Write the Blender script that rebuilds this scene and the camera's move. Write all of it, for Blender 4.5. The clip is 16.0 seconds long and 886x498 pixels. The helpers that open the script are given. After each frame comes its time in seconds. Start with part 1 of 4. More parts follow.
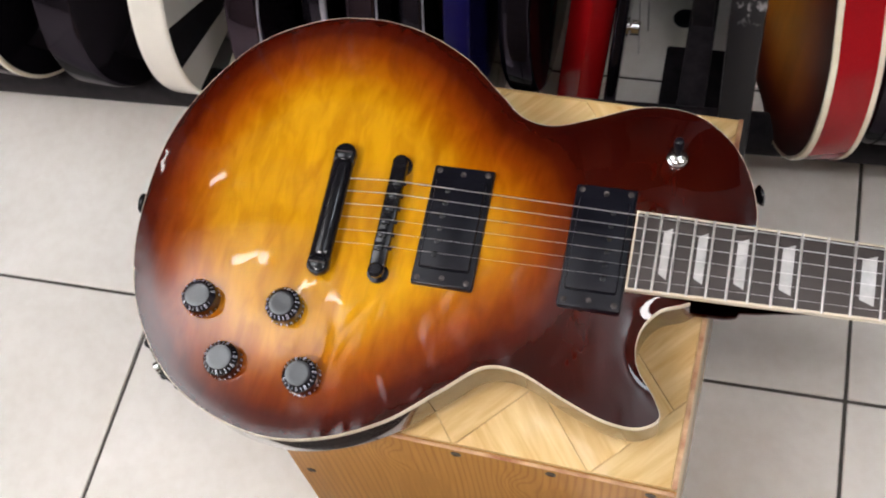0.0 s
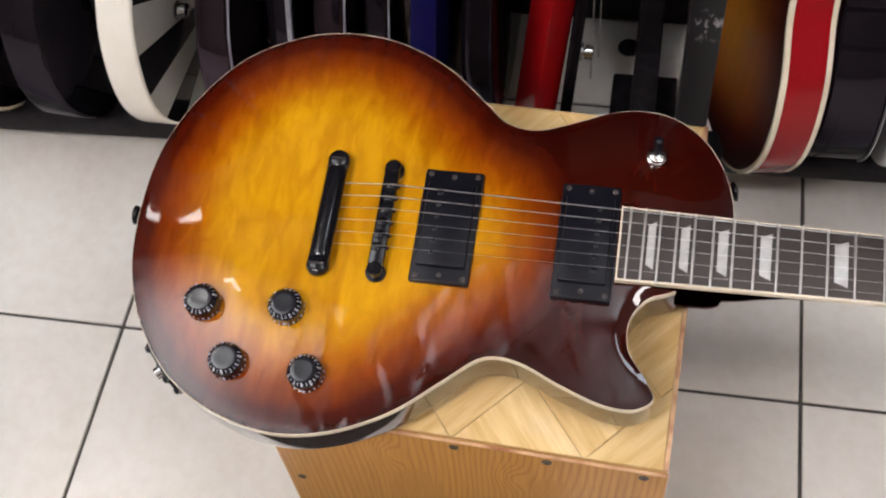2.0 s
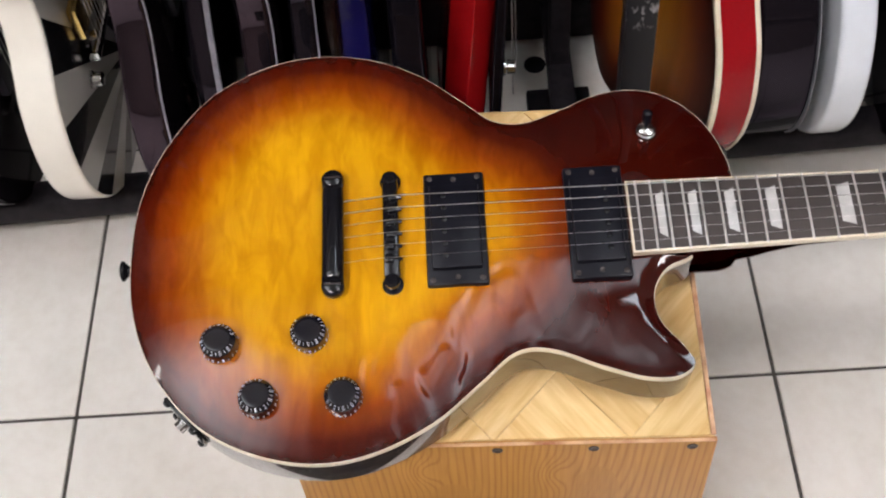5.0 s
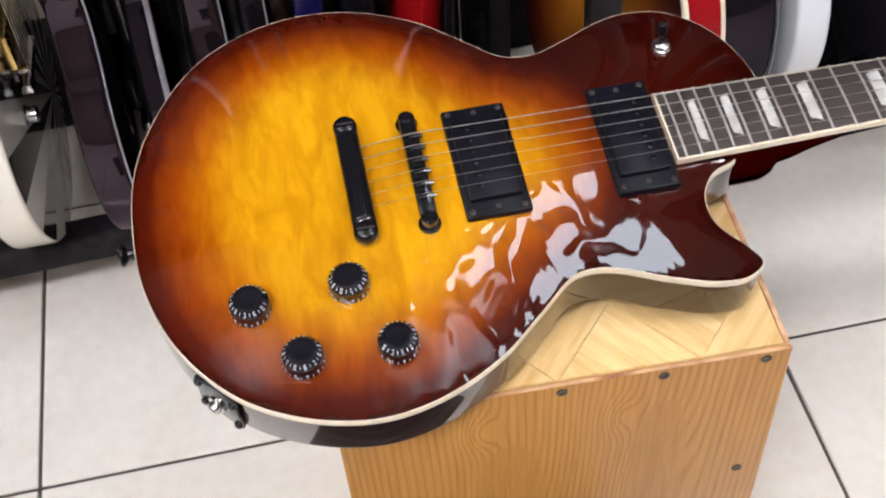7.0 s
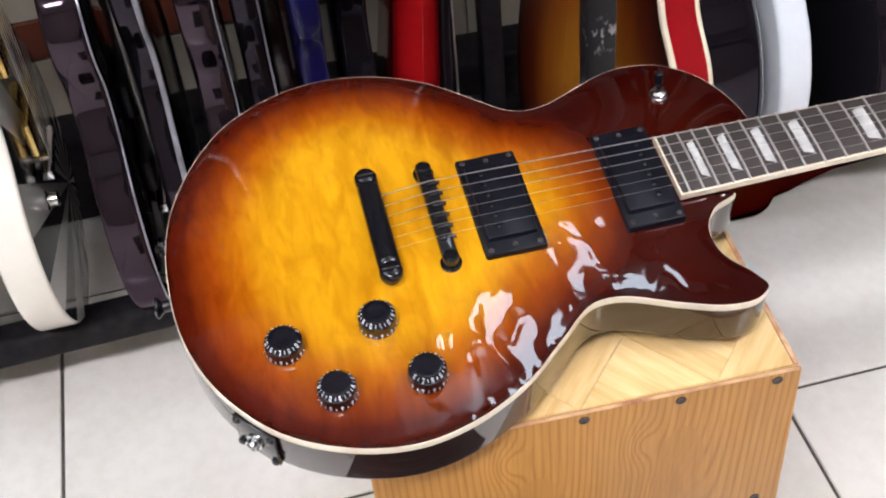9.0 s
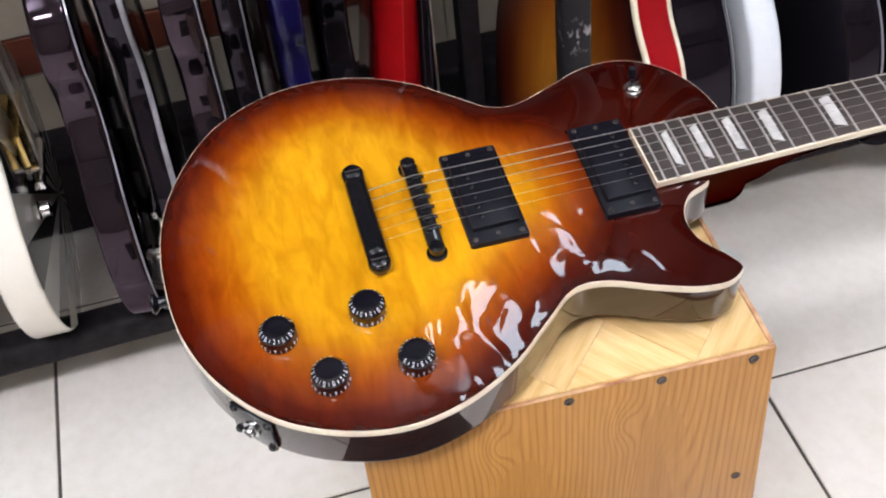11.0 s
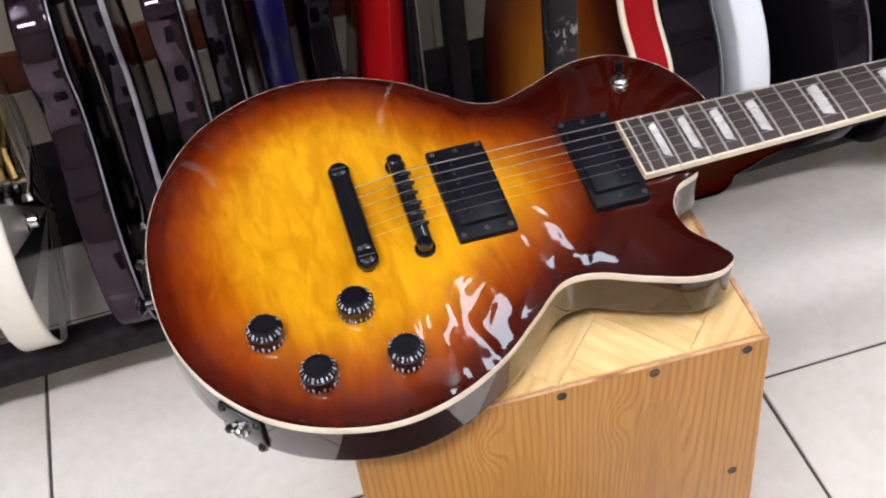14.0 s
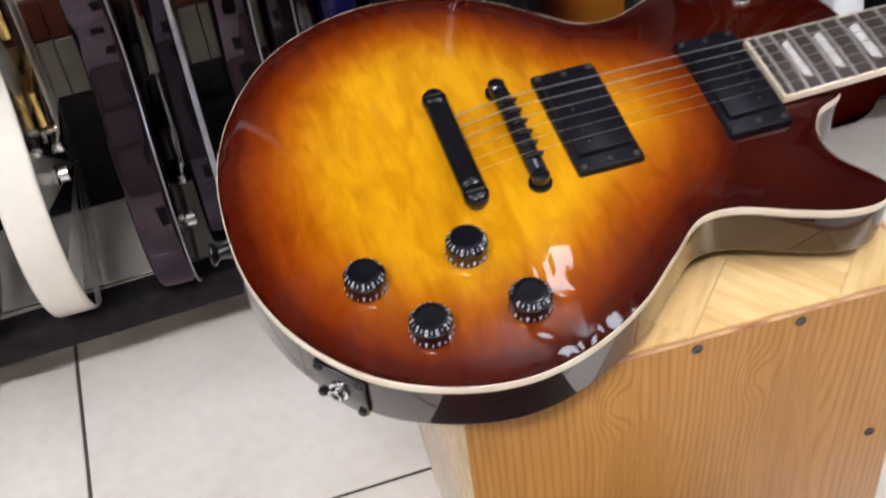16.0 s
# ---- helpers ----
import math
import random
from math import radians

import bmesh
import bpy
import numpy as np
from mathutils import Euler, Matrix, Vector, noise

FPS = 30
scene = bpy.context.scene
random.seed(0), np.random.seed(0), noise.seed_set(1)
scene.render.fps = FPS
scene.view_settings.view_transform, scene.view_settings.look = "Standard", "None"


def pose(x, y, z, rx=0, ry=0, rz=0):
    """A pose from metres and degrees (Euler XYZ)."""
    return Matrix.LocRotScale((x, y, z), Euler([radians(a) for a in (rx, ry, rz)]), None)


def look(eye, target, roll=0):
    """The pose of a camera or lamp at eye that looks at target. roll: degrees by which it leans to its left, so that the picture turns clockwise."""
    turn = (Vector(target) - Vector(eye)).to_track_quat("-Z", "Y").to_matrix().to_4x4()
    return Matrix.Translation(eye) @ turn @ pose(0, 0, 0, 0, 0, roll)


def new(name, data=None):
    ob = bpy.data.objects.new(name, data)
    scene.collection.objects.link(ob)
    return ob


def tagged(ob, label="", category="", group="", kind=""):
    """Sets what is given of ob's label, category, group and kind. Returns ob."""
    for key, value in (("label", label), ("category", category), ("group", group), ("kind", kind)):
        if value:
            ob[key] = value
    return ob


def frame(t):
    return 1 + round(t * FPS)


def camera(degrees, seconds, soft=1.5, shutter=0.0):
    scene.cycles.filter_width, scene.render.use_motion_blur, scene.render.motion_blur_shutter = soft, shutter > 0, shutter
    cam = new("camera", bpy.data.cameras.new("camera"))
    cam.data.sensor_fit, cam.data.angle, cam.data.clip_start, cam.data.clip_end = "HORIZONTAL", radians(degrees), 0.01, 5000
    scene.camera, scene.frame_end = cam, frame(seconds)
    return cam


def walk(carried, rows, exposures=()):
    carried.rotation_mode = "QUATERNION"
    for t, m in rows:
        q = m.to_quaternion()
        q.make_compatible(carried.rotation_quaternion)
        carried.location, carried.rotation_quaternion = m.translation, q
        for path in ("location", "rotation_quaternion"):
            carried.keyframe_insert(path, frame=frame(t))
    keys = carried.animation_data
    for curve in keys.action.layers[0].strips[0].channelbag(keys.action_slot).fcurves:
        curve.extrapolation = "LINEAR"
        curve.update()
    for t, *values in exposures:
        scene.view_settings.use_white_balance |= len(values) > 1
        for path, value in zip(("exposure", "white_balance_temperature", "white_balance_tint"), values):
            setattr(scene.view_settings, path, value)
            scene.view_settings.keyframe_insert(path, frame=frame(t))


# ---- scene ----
cam = camera(40.4, 16.0, soft=2.0, shutter=0.5)
PATH = [
    (0, (0.004, -0.281, 1.235), (-0.432, 0.651, -0.48), -14.3),
    (0.5, (-0.022, -0.305, 1.237), (-0.379, 0.682, -0.465), -11.0),
    (1, (-0.027, -0.325, 1.255), (-0.361, 0.687, -0.437), -10.2),
    (1.5, (-0.033, -0.336, 1.251), (-0.349, 0.68, -0.442), -9.1),
    (2, (-0.043, -0.346, 1.249), (-0.349, 0.694, -0.432), -8.3),
    (2.5, (-0.038, -0.348, 1.235), (-0.293, 0.743, -0.421), -6.2),
    (3, (-0.029, -0.37, 1.225), (-0.327, 0.72, -0.425), -6.2),
    (3.2, (-0.042, -0.374, 1.225), (-0.347, 0.722, -0.42), -5.9),
    (5.3, (-0.177, -0.392, 1.21), (-0.207, 0.766, -0.42), -6.1),
    (5.5, (-0.187, -0.394, 1.205), (-0.204, 0.751, -0.434), -6.0),
    (6, (-0.222, -0.4, 1.193), (-0.171, 0.782, -0.42), -6.1),
    (6.5, (-0.251, -0.419, 1.147), (-0.14, 0.829, -0.411), -5.4),
    (7, (-0.292, -0.436, 1.089), (-0.118, 0.855, -0.428), -4.9),
    (7.5, (-0.305, -0.453, 1.061), (-0.083, 0.895, -0.4), -4.3),
    (8, (-0.298, -0.47, 1.058), (-0.065, 0.9, -0.38), -5.0),
    (8.5, (-0.31, -0.483, 1.075), (-0.09, 0.911, -0.342), -5.7),
    (9, (-0.329, -0.496, 1.086), (-0.097, 0.924, -0.303), -6.1),
    (9.5, (-0.339, -0.515, 1.093), (-0.089, 0.911, -0.288), -6.1),
    (10, (-0.343, -0.529, 1.097), (-0.076, 0.899, -0.278), -6.3),
    (12.3, (-0.333, -0.532, 1.085), (-0.072, 0.905, -0.281), -7.1),
    (12.5, (-0.341, -0.533, 1.084), (-0.06, 0.908, -0.274), -6.9),
    (13, (-0.343, -0.534, 1.084), (-0.067, 0.912, -0.27), -7.1),
    (13.5, (-0.339, -0.537, 1.074), (-0.06, 0.909, -0.279), -7.2),
    (14, (-0.337, -0.538, 1.075), (-0.057, 0.914, -0.272), -7.5),
    (14.5, (-0.343, -0.532, 1.072), (-0.063, 0.921, -0.273), -7.8),
    (15, (-0.366, -0.515, 1.065), (-0.079, 0.927, -0.291), -7.8),
    (15.5, (-0.388, -0.491, 1.055), (-0.095, 0.933, -0.319), -8.0),
    (16, (-0.407, -0.453, 0.99), (-0.118, 0.97, -0.386), -7.9),
]
walk(cam, [(t, look(eye, target, roll)) for t, eye, target, roll in PATH],
     exposures=[(0, -0.04, 6500, 11), (0.5, -0.12, 6550, 12), (3.2, -0.1, 6550, 12), (5.3, 0.06, 6450, 11.5), (7, 0.27, 6350, 11), (8.5, 0.33, 6200, 11),
                (9.5, 0.4, 6150, 11), (10.2, 0.39, 6150, 11), (13, 0.33, 6250, 12), (15, 0.28, 6280, 12), (16, 0.18, 6350, 12)])

# ---- light ----
world = bpy.data.worlds.new("world")
scene.world = world
world.use_nodes = True
wn = world.node_tree.nodes
sky = wn.new("ShaderNodeTexSky")
sky.sky_type, sky.sun_disc, sky.sun_elevation, sky.sun_rotation = "NISHITA", False, radians(40), radians(160)
world.node_tree.links.new(sky.outputs[0], wn["Background"].inputs[0])
wn["Background"].inputs[1].default_value = 0.05


# ---- materials ----
def material(name, colour=(0.8, 0.8, 0.8), rough=0.5, metal=0.0, coat=0.0):
    m = bpy.data.materials.new(name)
    m.use_nodes = True
    b = m.node_tree.nodes["Principled BSDF"]
    b.inputs["Base Color"].default_value = (*colour, 1)
    b.inputs["Roughness"].default_value = rough
    b.inputs["Metallic"].default_value = metal
    b.inputs["Coat Weight"].default_value = coat
    b.inputs["Coat Roughness"].default_value = 0.03
    b.inputs["Specular IOR Level"].default_value = 0.5 * (1 - coat)
    return m


def nodes_of(m):
    t = m.node_tree
    return t, t.nodes["Principled BSDF"]


def add(t, kind, **props):
    n = t.nodes.new(kind)
    for k, v in props.items():
        n.inputs[k.replace("_", " ")].default_value = v
    return n


def ramp(t, fac, stops):
    r = t.nodes.new("ShaderNodeValToRGB")
    els = r.color_ramp.elements
    while len(els) < len(stops):
        els.new(0.5)
    for e, (p, c) in zip(els, stops):
        e.position, e.color = p, (*c, 1)
    t.links.new(fac, r.inputs[0])
    return r.outputs[0]


def mixed(t, fac, a, b, kind="MIX"):
    n = t.nodes.new("ShaderNodeMix")
    n.data_type, n.blend_type = "RGBA", kind
    if isinstance(fac, float):
        n.inputs[0].default_value = fac
    else:
        t.links.new(fac, n.inputs[0])
    for v, i in ((a, 6), (b, 7)):
        if isinstance(v, tuple):
            n.inputs[i].default_value = (*v, 1)
        else:
            t.links.new(v, n.inputs[i])
    return n.outputs[2]


def coords(t, scale=(1, 1, 1), kind="Object"):
    c = t.nodes.new("ShaderNodeTexCoord")
    m = t.nodes.new("ShaderNodeMapping")
    m.inputs["Scale"].default_value = scale
    t.links.new(c.outputs[kind], m.inputs[0])
    return m.outputs[0]


def noise_of(t, vec, scale, detail=4.0, rough=0.55, warp=0.0):
    n = t.nodes.new("ShaderNodeTexNoise")
    n.inputs["Scale"].default_value, n.inputs["Detail"].default_value = scale, detail
    n.inputs["Roughness"].default_value, n.inputs["Distortion"].default_value = rough, warp
    t.links.new(vec, n.inputs["Vector"])
    return n.outputs["Fac"]


def bump(t, b, height, strength, distance):
    n = t.nodes.new("ShaderNodeBump")
    n.inputs["Strength"].default_value, n.inputs["Distance"].default_value = strength, distance
    t.links.new(height, n.inputs["Height"])
    t.links.new(n.outputs[0], b.inputs["Normal"])


def mottled(name, dark, light, scale, rough, metal=0.0, coat=0.0, bump_mm=0.0, detail=5.0, stretch=(1, 1, 1)):
    m = material(name, light, rough, metal, coat)
    t, b = nodes_of(m)
    f = noise_of(t, coords(t, stretch), scale, detail)
    t.links.new(ramp(t, f, [(0.3, dark), (0.7, light)]), b.inputs["Base Color"])
    g = noise_of(t, coords(t), scale * 9, 3.0)
    mr = add(t, "ShaderNodeMapRange", To_Min=rough * 0.8, To_Max=min(1.0, rough * 1.25))
    t.links.new(g, mr.inputs[0])
    t.links.new(mr.outputs[0], b.inputs["Roughness"])
    if bump_mm:
        bump(t, b, g, 0.6, bump_mm / 1000)
    return m


def sunburst_material():
    """Translucent amber over quilted maple, shading to dark red-brown by the painter's spray."""
    m = material("sunburst_maple", (0.7, 0.3, 0.02), 0.22, 0.0, 1.0)
    t, b = nodes_of(m)
    at = t.nodes.new("ShaderNodeAttribute")
    at.attribute_name = "spray"
    v = coords(t)
    blot = noise_of(t, v, 14, 3.0)
    ma = add(t, "ShaderNodeMath")
    ma.operation = "MULTIPLY_ADD"
    ma.inputs[1].default_value, ma.inputs[2].default_value = 0.14, -0.07
    t.links.new(blot, ma.inputs[0])
    su = t.nodes.new("ShaderNodeMath")
    t.links.new(at.outputs["Fac"], su.inputs[0])
    t.links.new(ma.outputs[0], su.inputs[1])
    col = ramp(t, su.outputs[0], [(0.0, (0.028, 0.0022, 0.0016)), (0.2, (0.08, 0.008, 0.0024)), (0.42, (0.255, 0.045, 0.003)),
                                  (0.64, (0.43, 0.13, 0.003)), (0.92, (0.67, 0.325, 0.006))])
    quilt = noise_of(t, coords(t, (1.0, 0.38, 1)), 62, 2.5, 0.5, 0.9)
    fig = ramp(t, quilt, [(0.34, (0.8, 0.71, 0.56)), (0.62, (1.0, 1.0, 1.0))])
    wide = ramp(t, noise_of(t, coords(t, (1.0, 0.5, 1)), 16, 2.0), [(0.35, (0.86, 0.83, 0.72)), (0.62, (1, 1, 1))])
    pleat = ramp(t, noise_of(t, coords(t, (1.0, 0.22, 1)), 105, 1.5, 0.5, 1.1), [(0.36, (0.91, 0.87, 0.78)), (0.58, (1, 1, 1))])
    col = mixed(t, 1.0, mixed(t, 1.0, mixed(t, 1.0, col, fig, "MULTIPLY"), wide, "MULTIPLY"), pleat, "MULTIPLY")
    t.links.new(col, b.inputs["Base Color"])
    b.inputs["Coat Roughness"].default_value = 0.03
    mp = t.nodes.new("ShaderNodeMapping")
    mp.inputs["Rotation"].default_value = (0, 0, radians(35))
    mp.inputs["Scale"].default_value = (1.0, 0.55, 1.0)
    t.links.new(v, mp.inputs[0])
    wave = noise_of(t, mp.outputs[0], 48, 0.4, 0.5, 0.4)
    sep = t.nodes.new("ShaderNodeSeparateXYZ")
    t.links.new(v, sep.inputs[0])
    sunk = add(t, "ShaderNodeMapRange", From_Min=-0.05, From_Max=0.02, To_Min=0.0, To_Max=1.0)
    sunk.interpolation_type = "SMOOTHSTEP"
    t.links.new(sep.outputs[0], sunk.inputs[0])
    # sunken rings of lacquer round the waist
    far = t.nodes.new("ShaderNodeVectorMath")
    far.operation = "DISTANCE"
    far.inputs[1].default_value = (0.15, -0.135, 0.004)
    t.links.new(v, far.inputs[0])
    bent = add(t, "ShaderNodeMath")
    bent.operation = "MULTIPLY_ADD"
    bent.inputs[1].default_value = 0.05
    t.links.new(wave, bent.inputs[0])
    t.links.new(far.outputs["Value"], bent.inputs[2])
    turn = add(t, "ShaderNodeMath")
    turn.operation = "MULTIPLY"
    turn.inputs[1].default_value = 6.2832 / 0.027
    t.links.new(bent.outputs[0], turn.inputs[0])
    ring = add(t, "ShaderNodeMath")
    ring.operation = "SINE"
    t.links.new(turn.outputs[0], ring.inputs[0])
    total = add(t, "ShaderNodeMath")
    total.operation = "MULTIPLY_ADD"
    total.inputs[1].default_value = 0.07
    t.links.new(ring.outputs[0], total.inputs[0])
    t.links.new(wave, total.inputs[2])
    hm = add(t, "ShaderNodeMath")
    hm.operation = "MULTIPLY"
    t.links.new(total.outputs[0], hm.inputs[0])
    lower = add(t, "ShaderNodeMapRange", From_Min=0.03, From_Max=-0.07, To_Min=0.0, To_Max=1.3)
    t.links.new(sep.outputs[1], lower.inputs[0])
    both = add(t, "ShaderNodeMath")
    both.operation = "MULTIPLY_ADD"
    both.inputs[2].default_value = 0.06
    horn = add(t, "ShaderNodeMapRange", From_Min=0.10, From_Max=0.155, To_Min=1.0, To_Max=0.15)
    horn.interpolation_type = "SMOOTHSTEP"
    t.links.new(sep.outputs[0], horn.inputs[0])
    wide = add(t, "ShaderNodeMath")
    wide.operation = "MULTIPLY"
    t.links.new(sunk.outputs[0], wide.inputs[0])
    t.links.new(horn.outputs[0], wide.inputs[1])
    t.links.new(wide.outputs[0], both.inputs[0])
    t.links.new(lower.outputs[0], both.inputs[1])
    t.links.new(both.outputs[0], hm.inputs[1])
    n = t.nodes.new("ShaderNodeBump")
    n.inputs["Strength"].default_value, n.inputs["Distance"].default_value = 1.0, 0.0014
    t.links.new(hm.outputs[0], n.inputs["Height"])
    t.links.new(n.outputs[0], b.inputs["Coat Normal"])
    return m


def plank_material(name, dark, light, rough=0.35):
    """Varnished pine, the grain along the local x axis."""
    m = material(name, light, rough, 0.0, 0.7)
    t, b = nodes_of(m)
    oi = t.nodes.new("ShaderNodeObjectInfo")
    v = t.nodes.new("ShaderNodeVectorMath")
    t.links.new(coords(t, (1.0, 9.0, 9.0)), v.inputs[0])
    sc = add(t, "ShaderNodeMath")
    sc.operation = "MULTIPLY"
    sc.inputs[1].default_value = 37.0
    t.links.new(oi.outputs["Random"], sc.inputs[0])
    t.links.new(sc.outputs[0], v.inputs[1])
    g = noise_of(t, v.outputs[0], 9, 4.0, 0.6, 0.4)
    col = ramp(t, g, [(0.3, dark), (0.68, light)])
    tint = ramp(t, oi.outputs["Random"], [(0.0, (0.82, 0.8, 0.76)), (1.0, (1.0, 1.0, 1.0))])
    t.links.new(mixed(t, 1.0, col, tint, "MULTIPLY"), b.inputs["Base Color"])
    bump(t, b, g, 0.25, 0.0005)
    return m


def ply_material():
    """Orange-brown pine ply with cathedral grain running upright."""
    m = material("pine_ply", (0.5, 0.25, 0.08), 0.4, 0.0, 0.15)
    t, b = nodes_of(m)
    low = noise_of(t, coords(t, (9.0, 9.0, 2.6)), 1.0, 1.2, 0.4, 0.35)
    sep = t.nodes.new("ShaderNodeSeparateXYZ")
    t.links.new(coords(t), sep.inputs[0])

    def math2(op, p, q):
        n = t.nodes.new("ShaderNodeMath")
        n.operation = op
        for i, v in enumerate((p, q)):
            if isinstance(v, float):
                n.inputs[i].default_value = v
            else:
                t.links.new(v, n.inputs[i])
        n.inputs[2].default_value = 0.5
        return n.outputs[0]
    fine = noise_of(t, coords(t, (1, 1, 0.04)), 300, 3.0)
    jag = noise_of(t, coords(t, (1, 1, 0.1)), 90, 2.0)
    phase = math2("ADD", math2("MULTIPLY", sep.outputs[0], 180.0), math2("MULTIPLY", low, 6.5))
    phase = math2("ADD", phase, math2("MULTIPLY", jag, 0.45))
    for kx, kz, sx, sz, amp in ((0.198, 0.358, 0.012, 0.022, 2.8), (0.098, 0.366, 0.013, 0.021, 2.8), (0.228, 0.245, 0.026, 0.085, 5.0), (0.118, 0.21, 0.022, 0.07, 3.6)):
        dx = math2("DIVIDE", math2("SUBTRACT", sep.outputs[0], kx), sx)
        dz = math2("DIVIDE", math2("SUBTRACT", sep.outputs[2], kz), sz)
        e = math2("POWER", 2.71828, math2("MULTIPLY", math2("ADD", math2("MULTIPLY", dx, dx), math2("MULTIPLY", dz, dz)), -1.0))
        phase = math2("ADD", phase, math2("MULTIPLY", e, amp))
    plain = 0.0
    for kx, kz, sx, sz in ((0.230, 0.235, 0.022, 0.135), (0.118, 0.2, 0.026, 0.14)):
        dx = math2("DIVIDE", math2("SUBTRACT", sep.outputs[0], kx), sx)
        dz = math2("DIVIDE", math2("SUBTRACT", sep.outputs[2], kz), sz)
        q = math2("ADD", math2("MULTIPLY", dx, dx), math2("POWER", math2("ABSOLUTE", dz, 0.0), 4.0))
        q = math2("ADD", q, math2("MULTIPLY", math2("SUBTRACT", low, 0.5), 1.2))
        plain = math2("ADD", plain, math2("LESS_THAN", q, 1.0))
    plain = math2("MINIMUM", plain, 1.0)
    band = math2("MULTIPLY_ADD", math2("SINE", math2("MULTIPLY", phase, 6.2832), 0.0), 0.5)
    col = ramp(t, band, [(0.0, (0.5, 0.25, 0.062)), (0.55, (0.49, 0.24, 0.058)), (0.85, (0.42, 0.19, 0.042)), (1.0, (0.37, 0.16, 0.035))])
    col = mixed(t, math2("MULTIPLY", plain, 0.82), col, (0.44, 0.208, 0.048))
    # a pointed dark heart inside the plain figure
    side = math2("ABSOLUTE", math2("SUBTRACT", sep.outputs[0], 0.229), 0.0)
    room = math2("MINIMUM", math2("MULTIPLY", math2("SUBTRACT", 0.324, sep.outputs[2]), 0.17), 0.014)
    room = math2("ADD", room, math2("MULTIPLY", math2("SUBTRACT", jag, 0.5), 0.006))
    col = mixed(t, math2("MULTIPLY", math2("LESS_THAN", side, room), 0.5), col, (0.36, 0.155, 0.034))
    col = mixed(t, 0.3, col, ramp(t, fine, [(0.35, (0.34, 0.15, 0.034)), (0.65, (0.56, 0.3, 0.085))]))
    big = ramp(t, noise_of(t, coords(t, (1, 1, 0.5)), 7, 3.0), [(0.35, (0.86, 0.84, 0.8)), (0.65, (1, 1, 1))])
    t.links.new(mixed(t, 1.0, col, big, "MULTIPLY"), b.inputs["Base Color"])
    bump(t, b, fine, 0.2, 0.0004)
    return m


def tile_material():
    m = material("cream_tile", (0.6, 0.56, 0.5), 0.22, 0.0, 0.0)
    t, b = nodes_of(m)
    n1 = noise_of(t, coords(t), 5, 5.0, 0.6, 0.6)
    n2 = noise_of(t, coords(t), 60, 4.0)
    col = ramp(t, n1, [(0.3, (0.72, 0.685, 0.63)), (0.6, (0.83, 0.805, 0.765)), (0.8, (0.87, 0.85, 0.82))])
    col = mixed(t, 0.25, col, ramp(t, n2, [(0.35, (0.71, 0.67, 0.615)), (0.6, (0.85, 0.83, 0.79))]))
    t.links.new(col, b.inputs["Base Color"])
    mr = add(t, "ShaderNodeMapRange", To_Min=0.12, To_Max=0.28)
    t.links.new(n1, mr.inputs[0])
    t.links.new(mr.outputs[0], b.inputs["Roughness"])
    bump(t, b, n2, 0.1, 0.0004)
    return m


SUNBURST = sunburst_material()
BINDING = mottled("cream_binding", (0.68, 0.6, 0.45), (0.78, 0.71, 0.57), 40, 0.25, coat=0.6)
MAHOGANY = mottled("dark_red_lacquer", (0.012, 0.002, 0.0015), (0.022, 0.004, 0.003), 14, 0.25, coat=0.1)
MAHOGANY.node_tree.nodes["Principled BSDF"].inputs["Coat Roughness"].default_value = 0.05
SIDE_GLOSS = mottled("polished_dark_red_lacquer", (0.012, 0.002, 0.0015), (0.022, 0.004, 0.003), 14, 0.3, coat=1.0)
nodes_of(SIDE_GLOSS)[1].inputs["Coat Roughness"].default_value = 0.03
nodes_of(SIDE_GLOSS)[1].inputs["Specular IOR Level"].default_value = 0.05
SLAB_BLACK = mottled("black_slab", (0.008, 0.007, 0.007), (0.014, 0.012, 0.012), 40, 0.7)
MAHOGANY.node_tree.nodes["Principled BSDF"].inputs["Specular IOR Level"].default_value = 0.05
BLACK_METAL = material("black_plated_metal", (0.006, 0.006, 0.008), 0.2, 0.0, 0.5)
BLACK_PLASTIC = mottled("black_plastic", (0.004, 0.004, 0.007), (0.008, 0.008, 0.013), 50, 0.32)
BLACK_PLASTIC.node_tree.nodes["Principled BSDF"].inputs["Specular IOR Level"].default_value = 0.2
KNOB_BLACK = mottled("glossy_black_knob", (0.004, 0.004, 0.007), (0.008, 0.008, 0.013), 50, 0.1)
KNOB_BLACK.node_tree.nodes["Principled BSDF"].inputs["Specular IOR Level"].default_value = 0.85
NECK_WOOD = mottled("dark_neck_lacquer", (0.026, 0.011, 0.009), (0.042, 0.018, 0.014), 14, 0.2, 1.0)
NECK_WOOD.node_tree.nodes["Principled BSDF"].inputs["Specular Tint"].default_value = (0.3, 0.2, 0.18, 1)
CHROME = mottled("chrome", (0.6, 0.6, 0.6), (0.8, 0.8, 0.8), 40, 0.12, 1.0)
DARK_STEEL = mottled("dark_steel_screw", (0.03, 0.024, 0.022), (0.1, 0.085, 0.08), 300, 0.4, 0.5)
STRING = mottled("steel_string", (0.7, 0.68, 0.66), (0.9, 0.88, 0.86), 200, 0.3, 0.95)
FRET_WIRE = mottled("nickel_fret_wire", (0.66, 0.63, 0.61), (0.86, 0.83, 0.8), 200, 0.4, 0.8)
ROSEWOOD = mottled("rosewood", (0.022, 0.017, 0.016), (0.055, 0.042, 0.038), 30, 0.5, bump_mm=0.2, stretch=(0.12, 1.6, 1))
PEARL = mottled("pearl_inlay", (0.4, 0.4, 0.39), (0.62, 0.61, 0.6), 70, 0.25, coat=0.3)
